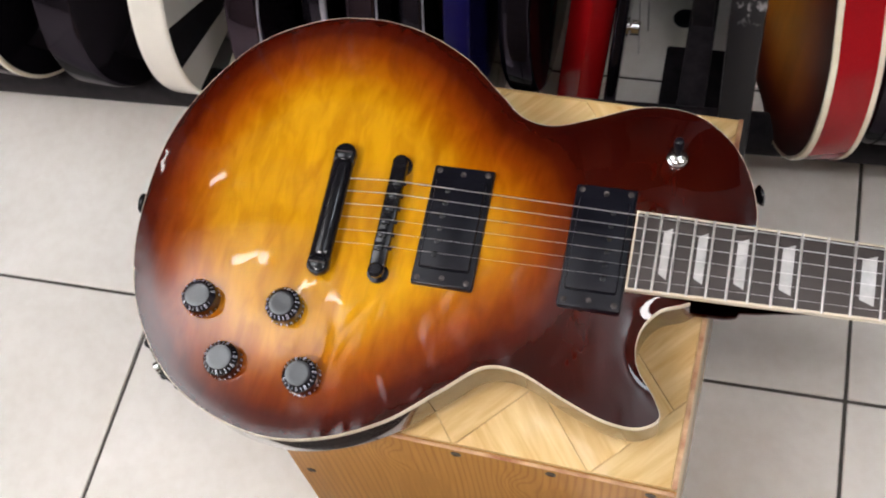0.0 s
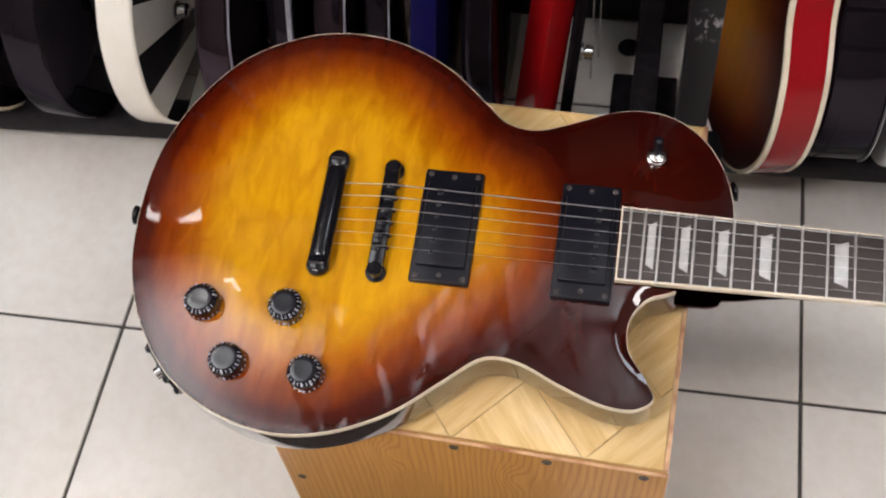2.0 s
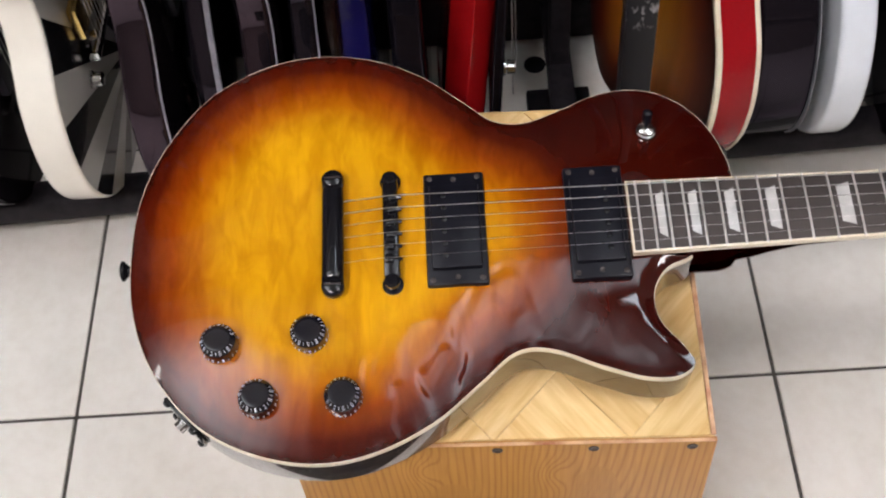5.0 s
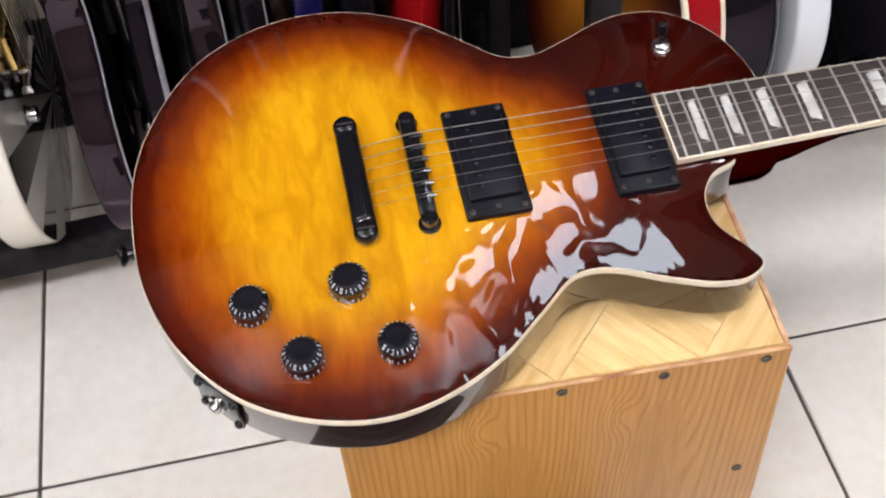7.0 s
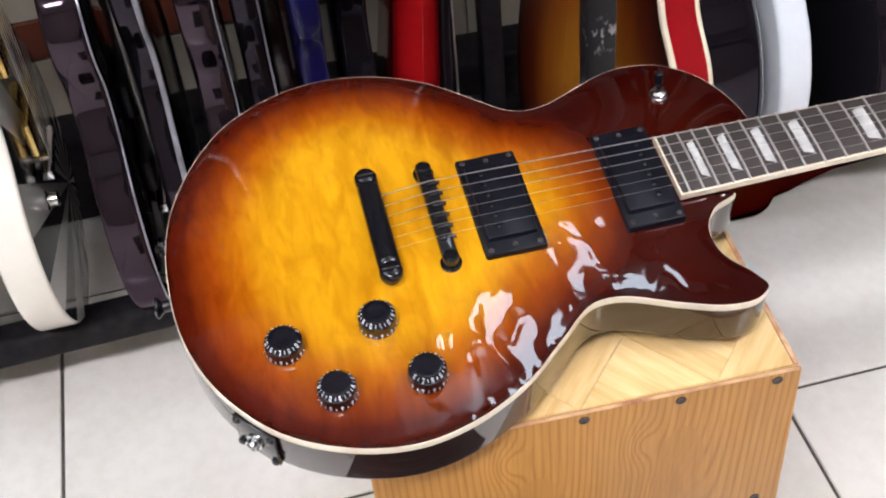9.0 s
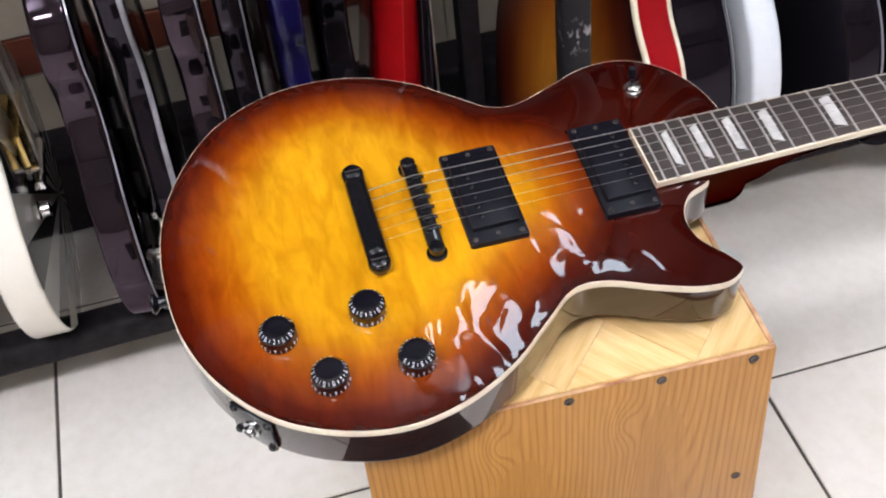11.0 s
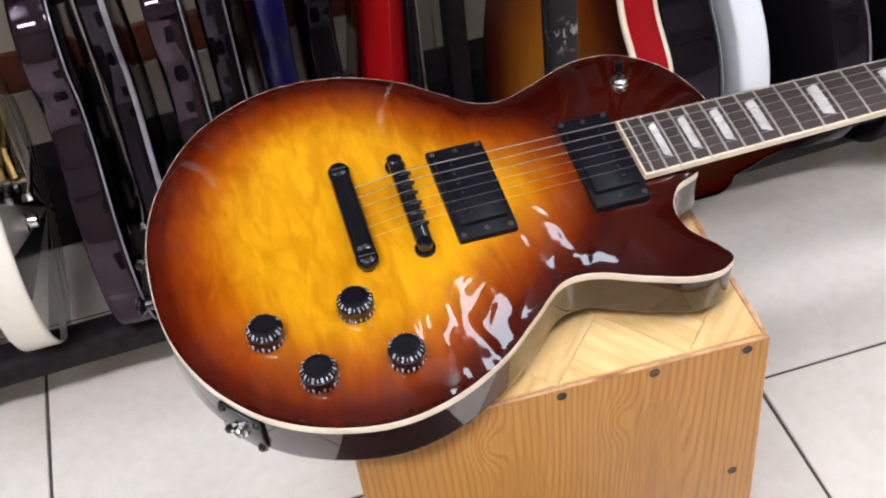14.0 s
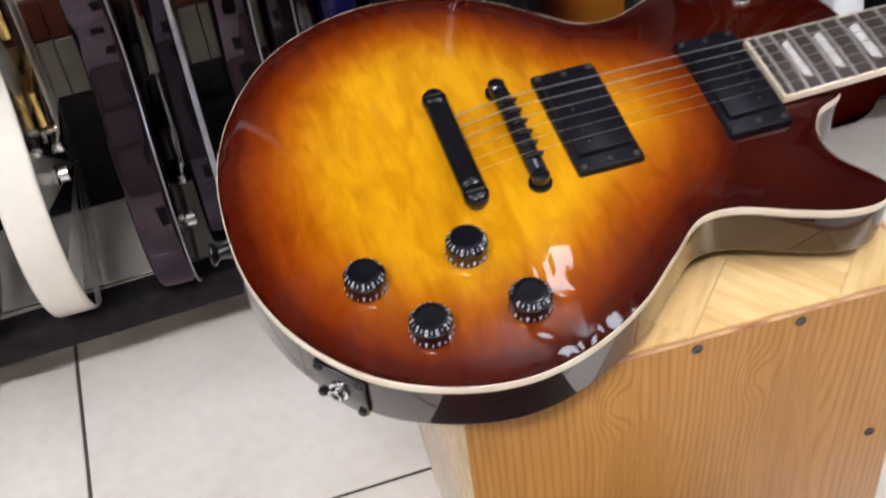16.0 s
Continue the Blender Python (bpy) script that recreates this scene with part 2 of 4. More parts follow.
WHITE_MARK = material("white_print", (0.55, 0.57, 0.62), 0.5)
PLANK = plank_material("varnished_plank", (0.66, 0.40, 0.14), (0.93, 0.71, 0.37))
PLY = ply_material()
WORN_EDGE = mottled("worn_board_edge", (0.3, 0.1, 0.045), (0.82, 0.56, 0.32), 130, 0.4, stretch=(0.3, 0.3, 0.3))
TILE = tile_material()
GROUT = mottled("dark_grout", (0.05, 0.045, 0.04), (0.09, 0.08, 0.07), 80, 0.85)
WALL_PAINT = mottled("wall_paint", (0.2, 0.17, 0.145), (0.27, 0.23, 0.2), 3, 0.7)
BACK_PAINT = mottled("dark_wall_paint", (0.05, 0.038, 0.034), (0.075, 0.056, 0.05), 3, 0.7)
CREAM_WALL = mottled("cream_wall_tile", (0.25, 0.215, 0.17), (0.33, 0.29, 0.235), 6, 0.35)
BROWN_BAND = mottled("brown_wall_tile", (0.075, 0.02, 0.011), (0.12, 0.033, 0.018), 12, 0.35)
CEILING_PAINT = mottled("ceiling_paint", (0.7, 0.7, 0.68), (0.78, 0.78, 0.76), 2, 0.8)
RACK_BLACK = mottled("black_foam_rail", (0.008, 0.007, 0.009), (0.02, 0.017, 0.02), 60, 0.6, bump_mm=0.4)
RACK_BLACK.node_tree.nodes["Principled BSDF"].inputs["Specular IOR Level"].default_value = 0.12
POST_BLACK = mottled("worn_black_paint", (0.012, 0.011, 0.013), (0.022, 0.02, 0.023), 20, 0.35)
_t, _b = nodes_of(POST_BLACK)
_b.inputs["Specular IOR Level"].default_value = 0.15
_s = _t.nodes.new("ShaderNodeSeparateXYZ")
_t.links.new(coords(_t), _s.inputs[0])
_g = add(_t, "ShaderNodeMapRange", From_Min=0.025, From_Max=0.0)
_d = add(_t, "ShaderNodeMath")
_d.operation = "SUBTRACT"
_d.inputs[1].default_value = 0.40
_t.links.new(_s.outputs[2], _d.inputs[0])
_e = add(_t, "ShaderNodeMath")
_e.operation = "ABSOLUTE"
_t.links.new(_d.outputs[0], _e.inputs[0])
_t.links.new(_e.outputs[0], _g.inputs[0])
_n = add(_t, "ShaderNodeMath")
_n.operation = "MULTIPLY"
_t.links.new(ramp(_t, noise_of(_t, coords(_t, (1, 1, 0.6)), 110, 3.0), [(0.56, (0, 0, 0)), (0.66, (0.7, 0.7, 0.7))]), _n.inputs[0])
_t.links.new(_g.outputs[0], _n.inputs[1])
_t.links.new(mixed(_t, _n.outputs[0], (0.016, 0.015, 0.017), (0.5, 0.48, 0.5)), _b.inputs["Base Color"])


def lacquer(name, colour, rough=0.14, coat=1.0):
    return mottled(name, tuple(c * 0.82 for c in colour), colour, 9, rough, 0.0, coat)


# ---- mesh helpers ----
def part(name, bm, mat, parent=None, label="", smooth=True, angle=40):
    me = bpy.data.meshes.new(name)
    bm.to_mesh(me)
    bm.free()
    me.materials.append(mat)
    if smooth:
        me.shade_smooth()
        me.set_sharp_from_angle(angle=radians(angle))
    ob = new(name, me)
    if parent:
        ob.parent = parent
    if label:
        tagged(ob, label)
    return ob


def box(bm, x0, y0, z0, x1, y1, z1, bevel=0.0, seg=2):
    r = bmesh.ops.create_cube(bm, size=1.0)
    for v in r["verts"]:
        v.co = Vector(((x0 + x1) / 2 + v.co.x * (x1 - x0), (y0 + y1) / 2 + v.co.y * (y1 - y0), (z0 + z1) / 2 + v.co.z * (z1 - z0)))
    if bevel:
        es = list({e for v in r["verts"] for e in v.link_edges})
        bmesh.ops.bevel(bm, geom=es, offset=bevel, segments=seg, affect="EDGES", profile=0.5)
    return bm


def boxed(name, dims, mat, parent=None, bevel=0.0, label="", seg=2):
    return part(name, box(bmesh.new(), *dims, bevel, seg), mat, parent, label)


def lathe(bm, profile, seg=32, m=Matrix()):
    """Turns (radius, height) pairs round the z axis."""
    rings = []
    for r, z in profile:
        rings.append([bm.verts.new(m @ Vector((r * math.cos(2 * math.pi * k / seg), r * math.sin(2 * math.pi * k / seg), z))) for k in range(seg)])
    for a, b in zip(rings, rings[1:]):
        for k in range(seg):
            bm.faces.new((a[k], a[(k + 1) % seg], b[(k + 1) % seg], b[k]))
    bm.faces.new(list(reversed(rings[0])))
    bm.faces.new(rings[-1])
    return bm


def tube(bm, pts, r, seg=8):
    """A round rod along the points."""
    pts = [Vector(p) for p in pts]
    rings = []
    for i, p in enumerate(pts):
        d = (pts[min(i + 1, len(pts) - 1)] - pts[max(i - 1, 0)]).normalized()
        q = d.to_track_quat("Z", "Y")
        rings.append([bm.verts.new(p + q @ Vector((r * math.cos(2 * math.pi * k / seg), r * math.sin(2 * math.pi * k / seg), 0))) for k in range(seg)])
    for a, b in zip(rings, rings[1:]):
        for k in range(seg):
            bm.faces.new((a[k], a[(k + 1) % seg], b[(k + 1) % seg], b[k]))
    bm.faces.new(list(reversed(rings[0])))
    bm.faces.new(rings[-1])
    return bm


def spline(nodes, per=10):
    """A closed smooth curve through the nodes."""
    out, n = [], len(nodes)
    for i in range(n):
        p0, p1, p2, p3 = (np.array(nodes[(i + k) % n], float) for k in (-1, 0, 1, 2))
        t0 = 0.0
        t1 = t0 + np.linalg.norm(p1 - p0) ** 0.5
        t2 = t1 + np.linalg.norm(p2 - p1) ** 0.5
        t3 = t2 + np.linalg.norm(p3 - p2) ** 0.5
        for t in np.linspace(t1, t2, per, endpoint=False):
            a1 = (t1 - t) / (t1 - t0) * p0 + (t - t0) / (t1 - t0) * p1
            a2 = (t2 - t) / (t2 - t1) * p1 + (t - t1) / (t2 - t1) * p2
            a3 = (t3 - t) / (t3 - t2) * p2 + (t - t2) / (t3 - t2) * p3
            b1 = (t2 - t) / (t2 - t0) * a1 + (t - t0) / (t2 - t0) * a2
            b2 = (t3 - t) / (t3 - t1) * a2 + (t - t1) / (t3 - t1) * a3
            out.append((t2 - t) / (t2 - t1) * b1 + (t - t1) / (t2 - t1) * b2)
    return np.array(out)


def inward(outline, d):
    """The closed outline moved inwards by d (anticlockwise or clockwise)."""
    nxt, prv = np.roll(outline, -1, 0), np.roll(outline, 1, 0)
    tan = nxt - prv
    tan /= np.linalg.norm(tan, axis=1)[:, None]
    area2 = np.sum(outline[:, 0] * nxt[:, 1] - nxt[:, 0] * outline[:, 1])
    nor = np.stack([-tan[:, 1], tan[:, 0]], 1) * (1 if area2 > 0 else -1)
    return outline + nor * d


def loft(bm, rings, cap_first=False, cap_last=False):
    made = [[bm.verts.new(Vector(p)) for p in ring] for ring in rings]
    n = len(made[0])
    for a, b in zip(made, made[1:]):
        for k in range(n):
            bm.faces.new((a[k], a[(k + 1) % n], b[(k + 1) % n], b[k]))
    if cap_first:
        bm.faces.new(made[0])
    if cap_last:
        bm.faces.new(list(reversed(made[-1])))
    bmesh.ops.recalc_face_normals(bm, faces=bm.faces)
    return bm


def ring_at(outline, d, w):
    return [(p[0], p[1], w) for p in inward(outline, d)]


def rim_distance(points, outline):
    a, b = outline, np.roll(outline, -1, 0)
    ab = b - a
    best = np.full(len(points), 1e9)
    for i in range(len(a)):
        ap = points - a[i]
        s = np.clip((ap @ ab[i]) / (ab[i] @ ab[i] + 1e-12), 0, 1)
        best = np.minimum(best, np.linalg.norm(ap - s[:, None] * ab[i], axis=1))
    return best


def inside(points, outline):
    a, b = outline, np.roll(outline, -1, 0)
    res = np.zeros(len(points), bool)
    for i in range(len(a)):
        c = (a[i, 1] > points[:, 1]) != (b[i, 1] > points[:, 1])
        with np.errstate(divide="ignore", invalid="ignore"):
            x = (b[i, 0] - a[i, 0]) * (points[:, 1] - a[i, 1]) / (b[i, 1] - a[i, 1]) + a[i, 0]
        res ^= c & (points[:, 0] < x)
    return res


def filled(outline, step, height):
    """A sheet inside the outline whose height follows the distance from the rim: mesh vertices, triangles, distances."""
    from mathutils.geometry import delaunay_2d_cdt
    lo, hi = outline.min(0), outline.max(0)
    grid = np.array([(x + (step / 2 if j % 2 else 0), y) for j, y in enumerate(np.arange(lo[1], hi[1], step * 0.87)) for x in np.arange(lo[0], hi[0], step)])
    grid = grid[inside(grid, outline)]
    grid = grid[rim_distance(grid, outline) > step * 0.45]
    pts = np.vstack([outline, grid])
    n = len(outline)
    vs, _, fs, *_ = delaunay_2d_cdt([Vector(p) for p in pts], [(i, (i + 1) % n) for i in range(n)], [], 1, 1e-7)
    co = np.array([tuple(v) for v in vs])
    d = rim_distance(co, outline)
    return co, height(d, co), [tuple(f) for f in fs], d


def smooth01(x):
    x = np.clip(x, 0, 1)
    return x * x * (3 - 2 * x)


# ---- the room ----
def floor_and_room():
    ground = tagged(boxed("floor", (-3.2, -3.0, -0.05, 3.2, 1.16, -0.0025), GROUT), "dark grout bed of a cream tiled shop floor", "floor", kind="structure")
    pitch, gap = 0.4, 0.004
    x_off, y_off = 0.16, 0.272
    near, far = [], []
    for i in range(-9, 9):
        for j in range(-9, 5):
            cx, cy = x_off + pitch * (i + 0.5), y_off + pitch * (j + 0.5)
            if -3.2 < cx - 0.2 and cx + 0.2 < 3.2 and -3.0 < cy - 0.2 and cy - 0.2 < 1.05:
                (near if -1.5 < cx < 1.2 and -0.8 < cy < 1.5 else far).append((cx, cy))
    h = pitch / 2 - gap / 2
    master = bmesh.new()
    box(master, -h, -h, -0.012, h, h, 0.0, 0.0012, 1)
    first = part("tile", master, TILE, ground)
    for k, (cx, cy) in enumerate(near):
        ob = first if k == 0 else new("tile", first.data)
        ob.parent = ground
        ob.location = (cx, cy, 0)
    rest = bmesh.new()
    for cx, cy in far:
        box(rest, cx - h, cy - h, -0.012, cx + h, cy + h, 0.0)
    tagged(part("tiles", rest, TILE, ground), kind="stuff")
    return ground


floor_and_room()
for name, dims, mat, label in (("wall_north", (-3.2, 1.06, 0.62, 3.2, 1.16, 2.8), BACK_PAINT, "plain dark brown painted shop wall"),
                               ("wall_dado", (-3.2, 1.055, 0.185, 3.2, 1.16, 0.618), CREAM_WALL, "cream tiled lower wall behind the rack"),
                               ("wall_east", (3.2, -3.0, 0, 3.3, 1.16, 2.8), WALL_PAINT, "plain brown painted shop wall"),
                               ("wall_west", (-3.3, -3.0, 0, -3.2, 1.16, 2.8), WALL_PAINT, "plain brown painted shop wall"),
                               ("wall_south", (-3.3, -3.1, 0, 3.3, -3.0, 2.8), WALL_PAINT, "plain brown painted shop wall")):
    tagged(boxed(name, dims, mat), label, "wall", kind="structure")
for name, z0, z1, mat, label in (("baseboard", 0.0, 0.118, CREAM_WALL, "cream tiled skirting along the wall"), ("trim", 0.12, 0.183, BROWN_BAND, "brown tile band along the wall")):
    bm = bmesh.new()
    for k in range(-16, 16):
        box(bm, k * 0.2 + 0.001, 1.052, z0 + 0.001, k * 0.2 + 0.199, 1.16, z1 - 0.001, 0.0012, 1)
    tagged(part(name, bm, mat), label, "wall", kind="structure")
# unseen box, added to keep lamp light off the back of the rack
tagged(boxed("shading_bulkhead", (-3.2, 0.76, 1.95, 3.2, 1.06, 2.8), BACK_PAINT), "unseen dark brown box added under the ceiling to shade the rack", "wall", kind="structure")
tagged(boxed("ceiling", (-3.3, -3.1, 2.8, 3.3, 1.2, 2.88), CEILING_PAINT), "plain white shop ceiling", "ceiling", kind="structure")


# ceiling lamps, and glowing panels added for their reflections
def glow(name, colour, strength):
    m = material(name, (0.8, 0.8, 0.8), 0.4)
    b = m.node_tree.nodes["Principled BSDF"]
    b.inputs["Emission Color"].default_value, b.inputs["Emission Strength"].default_value = (*colour, 1), strength
    return m


def graded_glow(name, colour, low, high, start, end, half_x, half_y, soft_x, soft_y):
    """A panel with its glow graded along local y and faded out to its rim, to soften its reflection."""
    m = glow(name, colour, high)
    t, b = nodes_of(m)
    sep = t.nodes.new("ShaderNodeSeparateXYZ")
    t.links.new(coords(t), sep.inputs[0])
    mr = add(t, "ShaderNodeMapRange", From_Min=start, From_Max=end, To_Min=low, To_Max=high)
    t.links.new(sep.outputs[1], mr.inputs[0])
    power = mr.outputs[0]
    for axis, half, soft in ((0, half_x, soft_x), (1, half_y, soft_y)):
        size = t.nodes.new("ShaderNodeMath")
        size.operation = "ABSOLUTE"
        t.links.new(sep.outputs[axis], size.inputs[0])
        fade = add(t, "ShaderNodeMapRange", From_Min=half, From_Max=half - soft, To_Min=0.04, To_Max=1.0)
        fade.interpolation_type = "SMOOTHSTEP"
        t.links.new(size.outputs[0], fade.inputs[0])
        mu = t.nodes.new("ShaderNodeMath")
        mu.operation = "MULTIPLY"
        t.links.new(power, mu.inputs[0])
        t.links.new(fade.outputs[0], mu.inputs[1])
        power = mu.outputs[0]
    t.links.new(power, b.inputs["Emission Strength"])
    return m


DIM_GLOW = graded_glow("dim_reflected_glow", (0.93, 0.97, 1.0), 1.4, 6.4, -0.74, -0.1, 0.58, 0.84, 0.5, 0.26)
COOL_GLOW = glow("cool_lamp_glow", (0.8, 0.9, 1.0), 10.5)
HAZE_GLOW = graded_glow("reflected_haze_glow", (0.85, 0.93, 1.0), 4.6, 0.6, -0.4, 0.375, 0.33, 0.56, 0.2, 0.2)
WARM_GLOW = glow("warm_lamp_glow", (1.02, 0.97, 0.965), 54.0)
SIDE_GLOW = glow("side_lamp_glow", (1.02, 0.97, 0.965), 24.0)
TUBE_GLOW = glow("tube_lamp_glow", (1.0, 0.98, 0.95), 15.0)


def ceiling_glow(x, y, long, wide, mat, turn=0):
    root = tagged(new("ceiling_glow"), "unseen flat white ceiling panel with a glowing diffuser", "lamp", "ceiling lamps")
    root.matrix_world = pose(x, y, 2.8, 0, 0, turn)
    boxed("housing", (-long / 2 - 0.03, -wide / 2 - 0.03, -0.06, long / 2 + 0.03, wide / 2 + 0.03, -0.0005), CEILING_PAINT, root, 0.004)
    boxed("diffuser", (-long / 2, -wide / 2, -0.072, long / 2, wide / 2, -0.062), mat, root, 0.003)
    return root


def tube_lamp(x, y, long, turn=0, drop=0.1, z=2.8):
    root = tagged(new("tube_lamp"), "white batten with one bare glowing tube", "lamp", "ceiling tubes")
    root.matrix_world = pose(x, y, z, 0, 0, turn)
    boxed("batten", (-long / 2 - 0.02, -0.02, -drop, long / 2 + 0.02, 0.02, 0.02 - drop), CEILING_PAINT, root, 0.004)
    for px in (-long / 3, long / 3) if z > 2.7 else ():
        part("rod", tube(bmesh.new(), [(px, 0, 0.0), (px, 0, 0.01 - drop)], 0.004, 8), CEILING_PAINT, root)
    part("tube", tube(bmesh.new(), [(-long / 2, 0, -drop - 0.018), (long / 2, 0, -drop - 0.018)], 0.016, 12), TUBE_GLOW, root)
    return root


ceiling_glow(0.435, 0.63, 0.24, 0.3, COOL_GLOW)
# two glowing panels added unseen, so that lacquer and knobs mirror a soft haze
ceiling_glow(0.25, 0.06, 0.64, 1.1, HAZE_GLOW, 90)
ceiling_glow(-1.47, 0.0, 1.1, 1.66, DIM_GLOW, 90)
tube_lamp(-1.2, 0.43, 0.2, 14)
tube_lamp(-1.77, 0.738, 0.2, 0, 0.03, 2.58)
# two unseen lamps added as the main light on floor and box
ceiling_glow(-1.1, -1.4, 1.2, 0.36, WARM_GLOW)
ceiling_glow(1.3, -0.75, 1.2, 0.36, SIDE_GLOW)


# unseen dark slab added for a person's legs, mirrored in the guitar's polished side
def dark_stand_in():
    root = tagged(new("dark_stand_in"), "unseen black ribbed slab added before the box drum to darken a reflection", "mat")
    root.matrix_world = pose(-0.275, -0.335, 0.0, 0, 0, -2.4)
    boxed("sheet", (-0.19, -0.31, 0.0006, 0.19, 0.31, 0.009), SLAB_BLACK, root, 0.004)
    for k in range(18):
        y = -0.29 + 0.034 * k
        boxed("rib", (-0.18, y - 0.006, 0.0085, 0.18, y + 0.006, 0.0115), SLAB_BLACK, root, 0.001)


dark_stand_in()


# ---- the box drum under the guitar ----
BOX_W, BOX_D, BOX_H = 0.315, 0.325, 0.41


def cajon():
    root = tagged(new("cajon"), "varnished wooden box drum with a parquet top and screwed pine front", "box drum")
    root.matrix_world = pose(0, 0, 0, 0, 0, -2.4) @ pose(-BOX_W, 0, 0)
    boxed("carcass", (0.0004, 0.0014, 0.012, BOX_W - 0.0004, BOX_D - 0.0004, BOX_H - 0.0016), PLANK, root, 0.001)
    boxed("front_board", (0, -0.003, 0.012, BOX_W, 0.0012, BOX_H - 0.0008), PLY, root, 0.0008, "orange pine front board with screws")
    boxed("edge_band", (0.001, -0.0031, BOX_H - 0.0012, BOX_W - 0.001, -0.0006, BOX_H + 0.0003), WORN_EDGE, root, 0.0004, "worn reddish edge of the front board")
    boxed("edge_band", (BOX_W - 0.0004, -0.0026, 0.014, BOX_W + 0.0006, 0.0012, BOX_H - 0.001), WORN_EDGE, root, 0.0004, "worn reddish edge of the front board")
    boxed("side_band", (BOX_W - 0.0034, 0.0022, BOX_H - 0.0022, BOX_W + 0.0002, BOX_D - 0.001, BOX_H + 0.0002), WORN_EDGE, root, 0.0004)
    foot = part("foot", lathe(bmesh.new(), [(0.012, 0.0), (0.014, 0.004), (0.014, 0.013)], 16), BLACK_PLASTIC, root)
    foot.location = (0.03, 0.03, 0)
    for x, y in ((BOX_W - 0.03, 0.03), (0.03, BOX_D - 0.03), (BOX_W - 0.03, BOX_D - 0.03)):
        f = new("foot", foot.data)
        f.parent, f.location = root, (x, y, 0)
    # herringbone boards of the top, laid at 45 degrees
    wide, gap = 0.0756, 0.0003
    p0, q0 = -0.038, 0.0424
    r = 0.5 ** 0.5

    def clipped(poly):
        for ax, lim, sign in ((0, 0.004, 1), (0, BOX_W - 0.004, -1), (1, 0.0018, 1), (1, BOX_D - 0.004, -1)):
            out = []
            for a, b in zip(poly, poly[1:] + poly[:1]):
                da, db = sign * (a[ax] - lim), sign * (b[ax] - lim)
                if da >= 0:
                    out.append(a)
                if da * db < 0:
                    f = da / (da - db)
                    out.append((a[0] + f * (b[0] - a[0]), a[1] + f * (b[1] - a[1])))
            poly = out
            if not poly:
                return poly
        return poly
    for i in range(-6, 7):
        for j in range(-3, 9):
            k = (i - j + 3) % 4
            cells = [(i, j, 1, 1), (i + 1, j, 1, 1)] if (i, j) == (-2, 1) else [(i, j, 2, 1)] if k == 0 else [(i, j, 1, 2)] if k == 3 else []
            for a, b, na, nb in cells:
                ps = (p0 + a * wide + gap, p0 + (a + na) * wide - gap)
                qs = (q0 + b * wide + gap, q0 + (b + nb) * wide - gap)
                poly = clipped([(0.1995 + 0.94 * (BOX_W + r * (p - q) - 0.2012), 0.0546 + 1.12 * (r * (p + q) - 0.0519)) for p, q in ((ps[0], qs[0]), (ps[1], qs[0]), (ps[1], qs[1]), (ps[0], qs[1]))])
                if len(poly) < 3:
                    continue
                turn = 50 if na > nb or (na == nb) else 130
                cx, cy = sum(p[0] for p in poly) / len(poly), sum(p[1] for p in poly) / len(poly)
                lift = random.uniform(-0.0003, 0.0003)
                m = pose(cx, cy, BOX_H - 0.005, 0, 0, turn)
                inv = m.inverted()
                bm = bmesh.new()
                lo = [bm.verts.new(inv @ Vector((x, y, BOX_H - 0.006))) for x, y in poly]
                hi = [bm.verts.new(inv @ Vector((x, y, BOX_H - 0.0006 + lift))) for x, y in poly]
                up = [bm.verts.new(inv @ Vector((x + (cx - x) * 0.012, y + (cy - y) * 0.012, BOX_H + lift))) for x, y in poly]
                n = len(poly)
                for lower, upper in ((lo, hi), (hi, up)):
                    for e in range(n):
                        bm.faces.new((lower[e], lower[(e + 1) % n], upper[(e + 1) % n], upper[e]))
                bm.faces.new(up)
                ob = part("board", bm, PLANK, root, smooth=False)
                ob.matrix_basis = m
    for x, z in ((0.298, 0.402), (0.226, 0.402), (0.155, 0.402), (0.084, 0.402), (0.016, 0.402), (0.296, 0.257), (0.013, 0.282), (0.296, 0.11), (0.016, 0.11)):
        bm = bmesh.new()
        lathe(bm, [(0.0041, 0), (0.0041, 0.0004), (0.0033, 0.0008), (0.0012, 0.0001)], 14, pose(x, -0.0032, z, 90))
        part("screw", bm, DARK_STEEL, root)
    return root


cajon()

# ---- the sunburst guitar ----
TILT_N = Vector((0.0114, -0.155, 1)).normalized()
AX = Vector((1, 0, -0.0114))
AX = (AX - TILT_N * AX.dot(TILT_N)).normalized()
AY = TILT_N.cross(AX)
GUITAR_POSE = Matrix.Translation((-0.25, 0.14, 0.4886)) @ Matrix((AX, AY, TILT_N)).transposed().to_4x4()
UPPER_SIDE = [(-175, 0), (-170, 50), (-152, 95), (-118, 139), (-72, 164), (-32, 170), (8, 164), (50, 144), (84, 115), (104, 98.5), (126, 95),
              (156, 105), (182, 116), (206, 120), (233, 115), (259, 95), (275, 66), (281, 32), (272, 5)]
LOWER_SIDE = [(243, -28), (223, -37.5), (212, -55), (213, -77), (228, -99), (233.5, -112), (222, -121), (200, -121), (170, -111), (132, -95.5), (110, -96),
              (82, -118), (50, -144), (8, -164), (-32, -170.5), (-76, -162), (-118, -139), (-152, -98), (-170, -52)]
OUTLINE = spline(UPPER_SIDE + LOWER_SIDE, 8) / 1000
FULL_SIDE = [(279, 0), (272, -50), (258, -92), (240, -114), (218, -121)] + LOWER_SIDE[7:]
FULL_OUTLINE = spline(UPPER_SIDE[:-1] + FULL_SIDE, 8) / 1000
THICK = 0.047


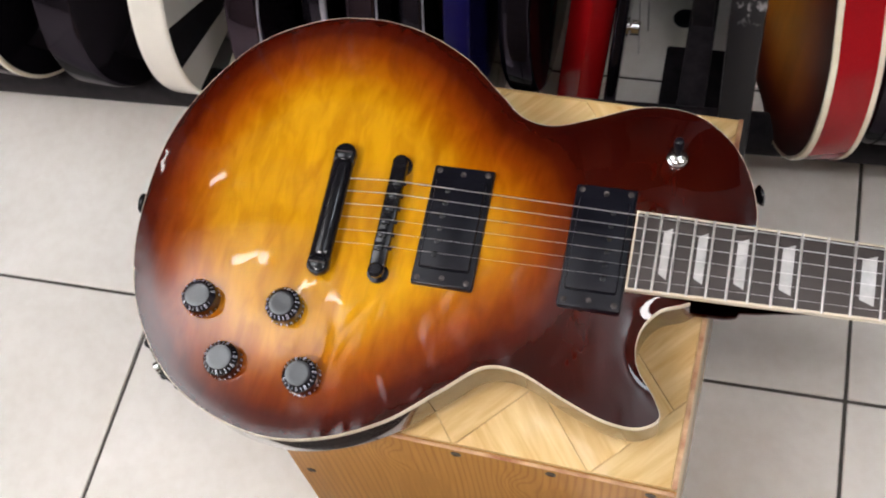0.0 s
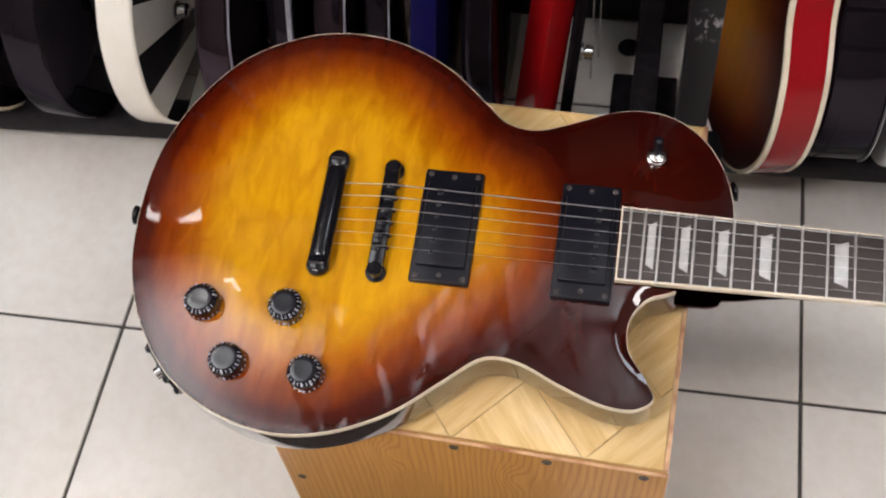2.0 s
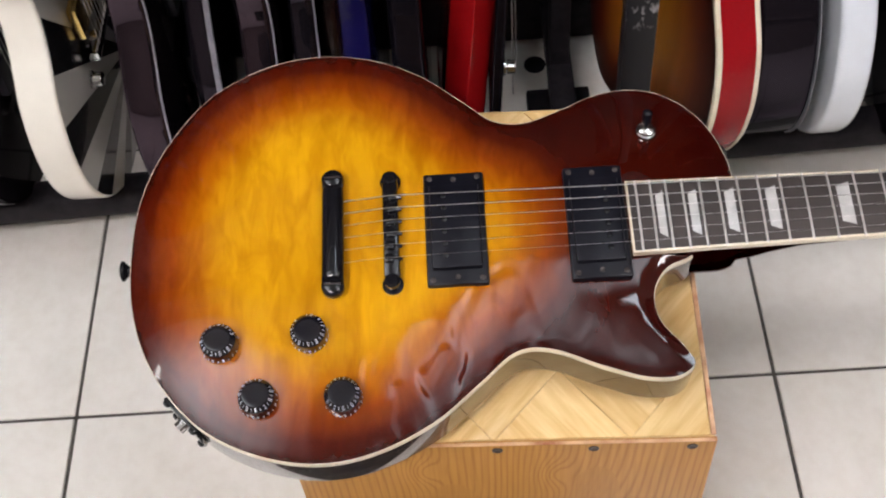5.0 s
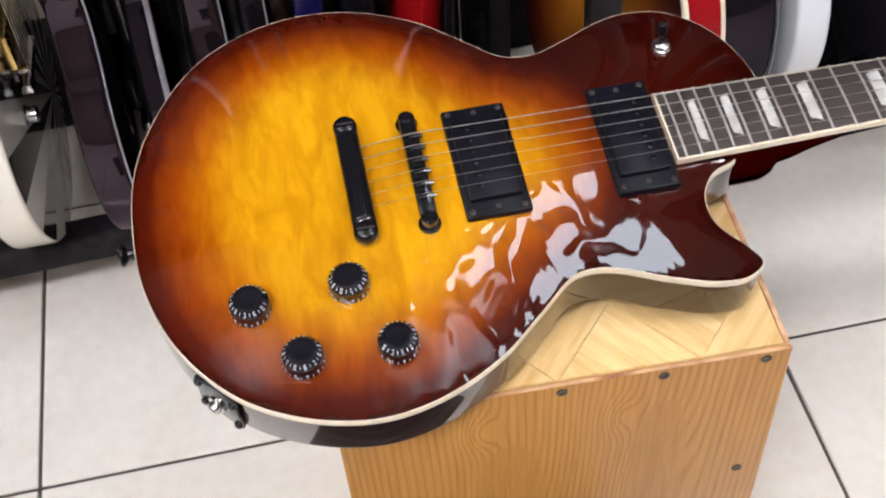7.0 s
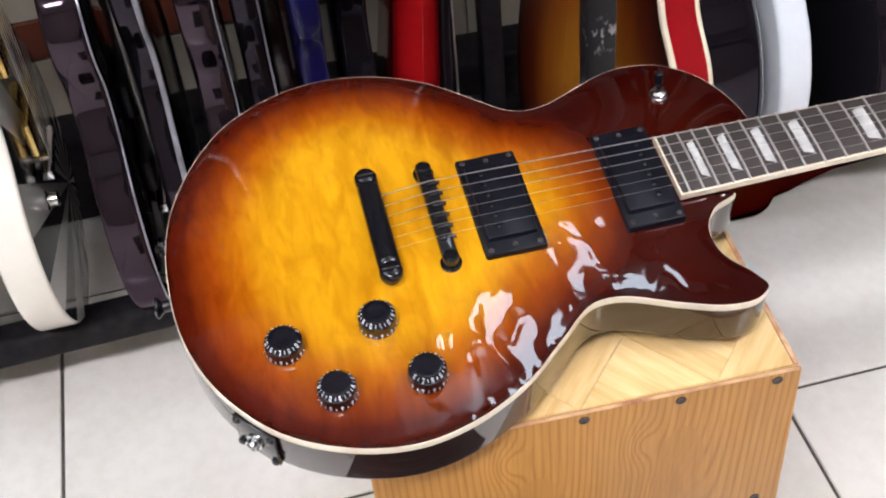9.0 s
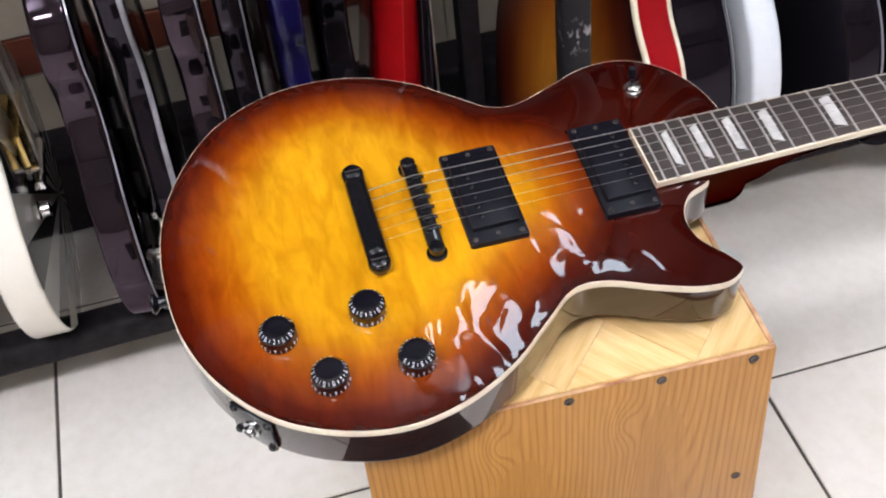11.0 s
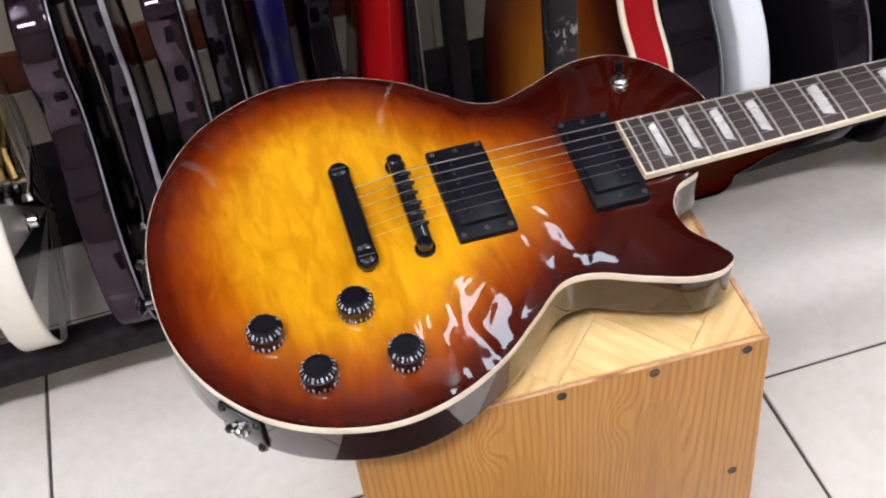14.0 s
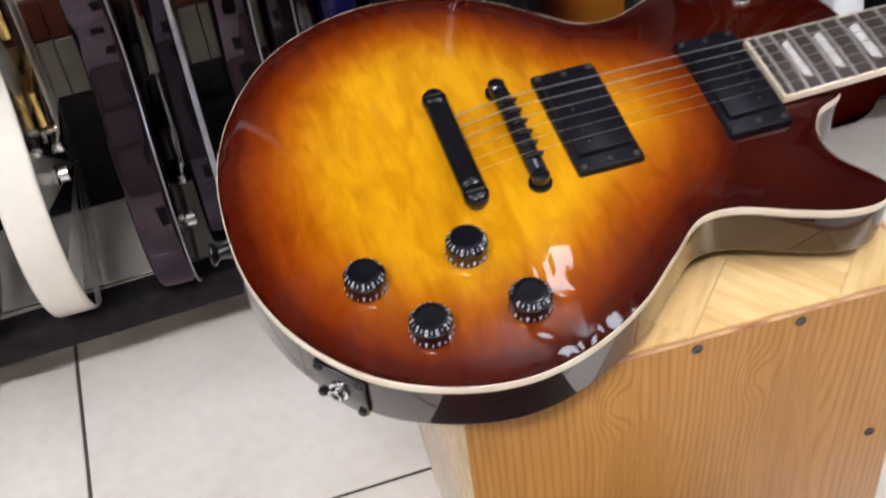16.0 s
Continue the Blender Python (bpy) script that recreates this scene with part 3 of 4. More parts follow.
def carve(d, co=None):
    x = np.clip((d - 0.004) / 0.078, 0, 1)
    h = 0.0085 * (0.55 * smooth01(x) + 0.45 * (1 - (1 - x) ** 2))
    if co is None:
        return h
    full = carve(rim_distance(co, FULL_OUTLINE))
    edge = 0.0085 * (1 - (1 - np.clip(d / 0.015, 0, 1)) ** 2)
    h = np.maximum(h, -np.log(np.exp(-full * 2000) + np.exp(-edge * 2000) + 1e-30) / 2000)
    # the lower horn falls away towards its tip
    h = h * (1 - 0.78 * smooth01((co[:, 0] - 0.075) / 0.165) * smooth01((-co[:, 1] - 0.002) / 0.058))
    return np.where(d < 1e-6, 0, h)


def guitar_body(root):
    inner = inward(OUTLINE, 0.0007)
    co, h, tris, d = filled(inner, 0.005, carve)
    me = bpy.data.meshes.new("carved_top")
    me.from_pydata([(x, y, z) for (x, y), z in zip(co, h)], [], tris)
    spray = me.attributes.new("spray", "FLOAT", "POINT")
    u, v = co[:, 0], co[:, 1]
    a = np.clip(d / 0.096, 0, 1)
    b = np.clip((0.172 - u - 5.0 * v * v) / 0.1, 0, 1)
    near = -np.log(np.exp(-a * 7) + np.exp(-b * 7)) / 7 + 0.05
    spray.data.foreach_set("value", np.clip(near * 1.12, 0, 1))
    me.materials.append(SUNBURST)
    me.shade_smooth()
    top = new("carved_top", me)
    top.parent = root
    tagged(top, "glossy amber sunburst quilted maple top")
    bm = loft(bmesh.new(), [ring_at(OUTLINE, 0.0008, -0.001), ring_at(OUTLINE, 0.0008, 0.0), ring_at(OUTLINE, 0.0003, -0.0001), ring_at(OUTLINE, 0, -0.0008),
                            ring_at(OUTLINE, 0, -0.0064), ring_at(OUTLINE, 0.0015, -0.0066)])
    part("binding", bm, BINDING, root, "cream edge binding")
    rings = [ring_at(OUTLINE, 0.0002, -0.0064)]
    for k in range(7):
        a = k / 6 * math.pi / 2
        rings.append(ring_at(OUTLINE, 0.0002 + 0.0065 * (1 - math.cos(a)), -THICK + 0.0065 * (1 - math.sin(a))))
    bm = loft(bmesh.new(), rings, cap_last=True)
    part("back_and_sides", bm, SIDE_GLOSS, root, "dark red-brown lacquered back and sides")


FRET = [0.024 + 0.645 * 2 ** (-n / 12) for n in range(23)]
BOARD_END, NUT = 0.198, FRET[0]


def half_width(u):
    return 0.0297 - 0.0075 * (u - BOARD_END) / (NUT - BOARD_END)


BOARD_Z = 0.0135


def guitar_neck(root):
    bm = bmesh.new()
    # fingerboard, radiused
    def sheet(u0, u1, v_in, z_lo, n=10, lift=0.0):
        rows = []
        for u in (u0, u1):
            hw = half_width(u) - v_in
            vs = np.linspace(-hw, hw, n)
            rows.append([(u, v, BOARD_Z + lift + 0.0012 * (1 - (v / hw) ** 2)) for v in vs] + [(u, hw, z_lo), (u, -hw, z_lo)])
        loft(bm, rows, True, True)
    sheet(BOARD_END + 0.0015, NUT, 0.0016, BOARD_Z - 0.0055)
    board = part("fingerboard", bm, ROSEWOOD, root, "dark rosewood fingerboard")
    bm = bmesh.new()
    for s in (-1, 1):
        loft(bm, [[(u, s * (half_width(u) - 0.0016), BOARD_Z - 0.0056), (u, s * half_width(u), BOARD_Z - 0.0056), (u, s * half_width(u), BOARD_Z - 0.0002), (u, s * (half_width(u) - 0.0016), BOARD_Z + 0.0001)] for u in (BOARD_END, NUT)], True, True)
    hw = half_width(BOARD_END)
    box(bm, BOARD_END - 0.0002, -hw, BOARD_Z - 0.0056, BOARD_END + 0.0014, hw, BOARD_Z + 0.0004)
    part("board_binding", bm, BINDING, root, "cream fingerboard binding")
    for n in range(1, 23):
        u = FRET[n]
        hw = half_width(u) - 0.0004
        bm = tube(bmesh.new(), [(u, v, BOARD_Z + 0.0004 + 0.0012 * (1 - (v / hw) ** 2)) for v in np.linspace(-hw, hw, 9)], 0.00095, 8)
        part("fret", bm, FRET_WIRE, board)
    for n in (3, 5, 7, 9, 12, 15, 17, 19, 21):
        u0, u1 = FRET[n], FRET[n - 1]
        c, half = (u0 + u1) / 2, (u1 - u0) * 0.25
        hw = half_width(c) * 0.66
        bm = bmesh.new()
        top = []
        for i in range(7):
            f = -1 + i / 3
            v = hw * f
            z = BOARD_Z + 0.0012 * (1 - (v / half_width(c)) ** 2) + 0.00025
            top.append([bm.verts.new((c - half, v * 0.8, z)), bm.verts.new((c + half, v, z))])
        for a, b in zip(top, top[1:]):
            bm.faces.new((a[0], a[1], b[1], b[0]))
        part("inlay", bm, PEARL, board)
    # neck wood and heel
    rows = []
    for u, depth, wide in ((0.225, 0.0545, 0.97), (0.267, 0.0545, 0.97), (0.272, 0.0525, 0.96), (0.2755, 0.047, 0.96), (0.277, 0.034, 0.96),
                           (0.289, 0.0295, 0.96), (0.30, 0.021, 0.96), (0.321, 0.0155, 0.96), (0.36, 0.0142, 0.96), (0.5, 0.0135, 0.96), (NUT, 0.013, 0.97)):
        hw = half_width(u) * wide
        sq = 2.2 if u > 0.34 else 3.0 if u > 0.31 else 5.0
        row = []
        for k in range(29):
            a = math.pi * k / 28
            c, s = math.cos(a), math.sin(a)
            row.append((u, hw * math.copysign(abs(c) ** (2 / sq), c), BOARD_Z - 0.0056 - depth * abs(s) ** (2 / sq)))
        rows.append(row)
    bm = loft(bmesh.new(), rows, True, True)
    part("neck", bm, NECK_WOOD, root, "dark lacquered neck and heel", angle=14)
    boxed("nut", (NUT, -0.0222, BOARD_Z - 0.004, NUT + 0.005, 0.0222, BOARD_Z + 0.004), BINDING, root, 0.0006)
    head = spline([(0.675, 0.022), (0.70, 0.03), (0.76, 0.042), (0.83, 0.045), (0.86, 0.03), (0.85, 0.0), (0.86, -0.03), (0.83, -0.045), (0.76, -0.042), (0.70, -0.03), (0.675, -0.022)], 4)
    bm = loft(bmesh.new(), [[(p[0], p[1], BOARD_Z - 0.004 - (p[0] - 0.67) * 0.25) for p in head], [(p[0], p[1], BOARD_Z - 0.019 - (p[0] - 0.67) * 0.25) for p in head]], True, True)
    part("headstock", bm, MAHOGANY, root)


STRING_V = [(-0.0255 + 0.0102 * k) for k in range(6)]


def pickup(root, u0, u1, base, top, poles):
    ring = part("pickup_ring", box(bmesh.new(), u0, -0.0465, base, u1, 0.0465, top, 0.0018), BLACK_PLASTIC, root, "black pickup surround")
    boxed("pickup_cover", (u0 + 0.004, -0.0345, top - 0.004, u1 - 0.004, 0.0345, top + 0.0042), BLACK_PLASTIC, ring, 0.0016, "black covered humbucker")
    for x in (u0 + 0.0045, u1 - 0.0045):
        for y in (-0.042, 0.042):
            part("ring_screw", lathe(bmesh.new(), [(0.0022, 0), (0.0022, 0.0006), (0.0012, 0.0009)], 12, pose(x, y, top - 0.0001)), DARK_STEEL, ring)
    for y in (-0.0405, 0.0405):
        part("height_screw", lathe(bmesh.new(), [(0.002, 0), (0.002, 0.0008), (0.001, 0.0005)], 12, pose((u0 + u1) / 2, y, top - 0.0001)), DARK_STEEL, ring)
    for v in STRING_V:
        part("pole_screw", lathe(bmesh.new(), [(0.0022, 0), (0.0022, 0.0005), (0.0012, 0.0008)], 12, pose(poles, v * 0.97, top + 0.0041)), BLACK_METAL, ring)


def knob(root, u, v, base, turn):
    prof = [(0.0133, 0), (0.0135, 0.0008), (0.0129, 0.0098), (0.0126, 0.0105), (0.0096, 0.0139), (0.0093, 0.01415), (0.0090, 0.0142), (0.0060, 0.01412), (0.0004, 0.0141)]
    bm = lathe(bmesh.new(), prof, 48, pose(u, v, base))
    kn = part("speed_knob", bm, KNOB_BLACK, root, "black numbered speed knob", angle=18)
    bm = bmesh.new()

    def mark(ang, r0, z0, r1, z1, half, shift=0.0):
        """A small printed bar between two heights of the knob's side."""
        n = Vector((z1 - z0, 0, r0 - r1)).normalized() * 0.00016
        pts = [Vector((r, y + shift, z)) + n for r, z, y in ((r0, z0, -half), (r0, z0, half), (r1, z1, half), (r1, z1, -half))]
        m = pose(u, v, base, 0, 0, ang)
        bm.faces.new([bm.verts.new(m @ p) for p in pts])

    def bevel(f):
        return 0.0126 - 0.0030 * f, 0.0105 + 0.0034 * f

    def skirt(f):
        return 0.0135 - 0.0006 * f, 0.0008 + 0.0090 * f
    for k in range(20):
        ang = turn + 16.5 * k
        if k % 2 == 0:
            # figures on the slope: two short strokes and a bar, with a dot and pin below
            n = k // 2
            if n % 3 != 1:
                mark(ang, *bevel(0.12), *bevel(0.9), 0.00026, -0.0006)
            mark(ang, *bevel(0.12), *bevel(0.9 if n % 2 else 0.5), 0.00024, 0.0005)
            mark(ang, *bevel(0.72), *bevel(0.9), 0.0006)
            mark(ang, *bevel(0.1 if n % 2 else 0.38), *bevel(0.3 if n % 2 else 0.55), 0.0006)
            mark(ang, *skirt(0.28), *skirt(0.48), 0.0008)
            mark(ang, *skirt(0.04), *skirt(0.28), 0.00028)
        else:
            mark(ang, *bevel(0.25), *bevel(0.8), 0.00026)
            mark(ang, *skirt(0.06), *skirt(0.34), 0.0003)
    part("printed_scale", bm, WHITE_MARK, kn)


def guitar_hardware(root):
    # stop tailpiece: a rounded bar with ears that hook round two slotted studs
    bm = bmesh.new()
    n = 20
    ring = [2 * math.pi * k / n for k in range(n)]
    rows = []
    for v, sx, sz in ((-0.0385, 0.8, 0.7), (-0.0365, 0.97, 0.95), (-0.034, 1.0, 1.0), (0.034, 1.0, 1.0), (0.0365, 0.97, 0.95), (0.0385, 0.8, 0.7)):
        rows.append([(-0.0205 + 0.0083 * sx * math.cos(a), v, 0.0162 + 0.0056 * sz * math.sin(a)) for a in ring])
    loft(bm, rows, True, True)
    tail = part("tailpiece", bm, BLACK_METAL, root, "black stop bar tailpiece")
    for v in (-0.0440, 0.0440):
        s = 1 if v > 0 else -1
        bm = lathe(bmesh.new(), [(0.0078, 0.0122), (0.0084, 0.0130), (0.0084, 0.0178), (0.0078, 0.0186), (0.0066, 0.0187)], 24, pose(-0.0205, v, 0))
        box(bm, -0.0285, min(v, v - s * 0.008), 0.0125, -0.0125, max(v, v - s * 0.008), 0.0182, 0.0008)
        part("ear", bm, BLACK_METAL, tail)
        bm = lathe(bmesh.new(), [(0.0062, 0.0060), (0.0062, 0.0190), (0.0068, 0.0192), (0.0068, 0.0203), (0.0058, 0.0210), (0.0012, 0.0211)], 24, pose(-0.0205, v, 0))
        stud = part("stud", bm, BLACK_METAL, tail)
        boxed("slot", (-0.0265, v - 0.0007, 0.02105, -0.0145, v + 0.0007, 0.02125), DARK_STEEL, stud)
    # bridge
    bm = box(bmesh.new(), 0.0165, -0.040, 0.0125, 0.0285, 0.040, 0.0185, 0.002)
    br = part("bridge", bm, BLACK_METAL, root, "black tune bridge with six saddles")
    for v in (-0.0425, 0.0425):
        bm = lathe(bmesh.new(), [(0.0078, 0.0075), (0.0078, 0.0105), (0.003, 0.0108), (0.003, 0.0122), (0.0058, 0.0125), (0.0058, 0.018), (0.004, 0.0195)], 20, pose(0.0225, v, 0))
        part("post", bm, BLACK_METAL, br)
    for k, v in enumerate(STRING_V):
        o = 0.0015 * (k - 2.5) / 2.5
        bm = bmesh.new()
        box(bm, 0.0195 + o, v - 0.0032, 0.018, 0.0255 + o, v + 0.0032, 0.0208, 0.0009)
        sd = part("saddle", bm, BLACK_METAL, br)
        part("saddle_screw", tube(bmesh.new(), [(0.0255 + o, v, 0.0178), (0.0305, v, 0.0168)], 0.0014, 8), BLACK_METAL, sd)
    pickup(root, 0.0475, 0.0925, 0.0065, 0.0128, 0.062)
    pickup(root, 0.1525, 0.1965, 0.0015, 0.0105, 0.182)
    for k, v in enumerate(STRING_V):
        vn = v * 0.72
        def along(u):
            return v + (vn - v) * (u - 0.024) / (NUT - 0.024)
        r = (0.00011, 0.00013, 0.00016, 0.00023, 0.00034, 0.00042)[k]
        bm = tube(bmesh.new(), [(-0.0135, v * 0.99, 0.016), (0.0225, v, 0.0212), (BOARD_END, along(BOARD_END), 0.0198), (NUT, vn, BOARD_Z + 0.0035), (0.72, vn * 1.3, BOARD_Z - 0.01)], r, 6)
        part("string", bm, STRING, root)
    for u, v, turn in ((-0.1025, -0.081, 20), (-0.0745, -0.1235, 75), (-0.038, -0.0785, 140), (-0.0145, -0.126, 210)):
        d = rim_distance(np.array([[u, v]]), OUTLINE)
        knob(root, u, v, float(carve(d)[0]) + 0.0002, turn)
    # toggle switch
    d = float(carve(rim_distance(np.array([[0.220, 0.077]]), OUTLINE))[0])
    bm = lathe(bmesh.new(), [(0.0076, 0), (0.0080, 0.001), (0.0075, 0.0024), (0.0062, 0.0028), (0.006, 0.0055), (0.004, 0.0066)], 28, pose(0.220, 0.077, d))
    tg = part("toggle_switch", bm, CHROME, root, "chrome toggle switch with black tip")
    part("tip", lathe(bmesh.new(), [(0.0016, 0.006), (0.0017, 0.0105), (0.0034, 0.012), (0.0037, 0.016), (0.0034, 0.0205), (0.002, 0.0217)], 18, pose(0.220, 0.077, d, -14)), BLACK_PLASTIC, tg)
    # strap buttons
    for m in (pose(-0.1748, -0.002, -0.024, 0, -90), pose(0.2700, 0.0645, -0.022, 0, 90, 18)):
        part("strap_button", lathe(bmesh.new(), [(0.006, 0), (0.0045, 0.003), (0.0042, 0.008), (0.0078, 0.0115), (0.008, 0.013), (0.005, 0.0145)], 20, m), BLACK_METAL, root)
    # jack plate on the rim
    i = int(np.argmin(np.linalg.norm(OUTLINE - np.array((-0.130, -0.127)), axis=1)))
    tan = OUTLINE[(i + 2) % len(OUTLINE)] - OUTLINE[i - 2]
    ang = math.degrees(math.atan2(tan[1], tan[0]))
    m = pose(*OUTLINE[i], -0.0255, 0, 0, ang) @ pose(0, 0, 0, -90)
    bm = box(bmesh.new(), -0.018, -0.0175, -0.0012, 0.018, 0.0175, 0.0022, 0.001)
    bmesh.ops.transform(bm, matrix=m, verts=bm.verts)
    pl = part("jack_plate", bm, BLACK_METAL, root, "black square jack plate")
    for x in (-0.0145, 0.0145):
        for y in (-0.014, 0.014):
            part("plate_screw", lathe(bmesh.new(), [(0.003, 0), (0.003, 0.0015), (0.0015, 0.0026)], 12, m @ pose(x, y, 0.002)), BLACK_METAL, pl)
    part("jack_socket", lathe(bmesh.new(), [(0.0068, 0), (0.0068, 0.002), (0.0048, 0.0024), (0.0048, 0.006), (0.0034, 0.006), (0.003, 0.001)], 20, m @ pose(0, 0, 0.002)), CHROME, pl)


guitar = tagged(new("electric_guitar"), "amber sunburst electric guitar with black hardware lying on the box drum", "guitar")
guitar.matrix_world = GUITAR_POSE
guitar_body(guitar)
guitar_neck(guitar)
guitar_hardware(guitar)

# ---- the guitar rack ----
rack = tagged(new("guitar_rack"), "long black floor rack with padded rails holding guitars", "guitar rack")
for name, y0, y1, z0, z1 in (("front_rail", 0.497, 0.540, 0.078, 0.118), ("rear_rail", 0.818, 0.9, 0.0, 0.13)):
    bm = box(bmesh.new(), -1.75, y0, z0, 1.35, y1, z1, 0.012, 3)
    if name == "front_rail":
        for v in bm.verts:
            v.co.y += 0.03 * (v.co.x + 0.55)
    part(name, bm, RACK_BLACK, rack, "black foam-padded rail")
for x in (-1.5, -0.045, 1.2):
    boxed("base_plate", (x - 0.042, 0.60, 0.0, x + 0.042, 0.72, 0.012), RACK_BLACK, rack, 0.003)
    boxed("upright", (x - 0.013, 0.70, 0.012, x + 0.013, 0.73, 1.0), RACK_BLACK, rack, 0.003)
    boxed("crosspiece", (x - 0.016, 0.50, 0.055, x + 0.016, 0.83, 0.077), RACK_BLACK, rack, 0.003)
bm = box(bmesh.new(), -1.75, 0.70, 0.93, 1.35, 0.75, 0.97, 0.012, 3)
part("top_rail", bm, RACK_BLACK, rack, "black foam-padded rail")
post = boxed("front_post", (-0.010, 0.45, 0.0, 0.022, 0.474, 0.99), POST_BLACK, rack, 0.003, "flat black post with scuffed white marks")

ROUND = [(0.168, 0.0), (0.1, 0.014), (0.04, 0.06), (0.006, 0.12), (0.001, 0.175), (0.018, 0.235), (0.055, 0.29), (0.066, 0.33), (0.053, 0.38), (0.07, 0.43), (0.12, 0.455),
         (0.2, 0.45), (0.27, 0.43), (0.285, 0.38), (0.27, 0.33), (0.282, 0.29), (0.318, 0.235), (0.335, 0.175), (0.33, 0.12), (0.296, 0.06), (0.236, 0.014)]
OFFSET = [(0.15, 0.0), (0.08, 0.012), (0.03, 0.05), (0.004, 0.11), (0.003, 0.17), (0.03, 0.235), (0.055, 0.28), (0.055, 0.32), (0.035, 0.37), (0.035, 0.42), (0.06, 0.44),
          (0.11, 0.415), (0.18, 0.41), (0.22, 0.44), (0.26, 0.47), (0.285, 0.44), (0.275, 0.37), (0.262, 0.32), (0.275, 0.27), (0.305, 0.21), (0.315, 0.14), (0.29, 0.06), (0.23, 0.014)]
FULL_ROUND = ROUND[:16] + [(0.322, 0.235), (0.343, 0.175), (0.346, 0.095), (0.33, 0.02), (0.268, -0.03)]
WEDGE = [(0.0, 0.0), (0.02, 0.13), (0.045, 0.26), (0.07, 0.39), (0.12, 0.5), (0.17, 0.5), (0.2, 0.39), (0.2, 0.26), (0.21, 0.13), (0.2, 0.0), (0.1, 0.03)]


def rays_material():
    """White and black rays painted from a point on the face."""
    m = material("ray_paint", (0.7, 0.7, 0.68), 0.15, 0, 0.6)
    t, b = nodes_of(m)
    sep = t.nodes.new("ShaderNodeSeparateXYZ")
    t.links.new(coords(t), sep.inputs[0])

    def op(kind, p, q=0.0):
        n = t.nodes.new("ShaderNodeMath")
        n.operation = kind
        for i, v in enumerate((p, q)):
            if isinstance(v, float):
                n.inputs[i].default_value = v
            else:
                t.links.new(v, n.inputs[i])
        return n.outputs[0]
    a = op("ARCTAN2", op("SUBTRACT", sep.outputs[2], 0.08), op("SUBTRACT", sep.outputs[1], 0.26))
    f = op("FRACT", op("ADD", op("MULTIPLY", a, 16.0 / 6.2832), 0.7444))
    col = mixed(t, op("GREATER_THAN", f, 0.5), (0.62, 0.61, 0.57), (0.012, 0.012, 0.013))
    t.links.new(col, b.inputs["Base Color"])
    return m


def amber_back_material():
    m = material("amber_burst_back", (0.4, 0.15, 0.02), 0.3, 0, 0.12)
    t, b = nodes_of(m)
    at = t.nodes.new("ShaderNodeAttribute")
    at.attribute_name = "spray"
    g = noise_of(t, coords(t, (1, 6, 0.6)), 12, 4.0)
    col = ramp(t, at.outputs["Fac"], [(0.05, (0.02, 0.004, 0.003)), (0.35, (0.1, 0.014, 0.004)), (0.65, (0.28, 0.075, 0.008)), (1.0, (0.42, 0.16, 0.016))])
    t.links.new(mixed(t, 1.0, col, ramp(t, g, [(0.3, (0.75, 0.72, 0.7)), (0.7, (1, 1, 1))]), "MULTIPLY"), b.inputs["Base Color"])
    return m


JET = lacquer("jet_black_lacquer", (0.03, 0.025, 0.034), 0.07, 0.0)
_b = nodes_of(JET)[1]
_b.inputs["Metallic"].default_value = 0.8
_b.inputs["Specular Tint"].default_value = (0.3, 0.3, 0.32, 1)
RAYS, AMBER_BACK = rays_material(), amber_back_material()
# silver edge of the slim guitar; on the others a painted bevel highlight
SILVER_GLINT = mottled("silver_edge_glint", (0.2, 0.2, 0.23), (0.34, 0.34, 0.38), 60, 0.3, 0.3, 0.4)
GOLD = mottled("gold_plated", (0.6, 0.4, 0.12), (0.75, 0.55, 0.22), 60, 0.25, 1.0)


def face_sheet(name, out, x, mat, root, inset=0.003, flip=False):
    inner = inward(out, inset)
    co, _, tris, d = filled(inner, 0.02, lambda dd, c: dd * 0)
    me = bpy.data.meshes.new(name)
    me.from_pydata([(x, p[0], p[1]) for p in co], [], tris)
    sp = me.attributes.new("spray", "FLOAT", "POINT")
    sp.data.foreach_set("value", np.clip(d / 0.12, 0, 1))
    me.materials.append(mat)
    ob = new(name, me)
    ob.parent = root
    return ob


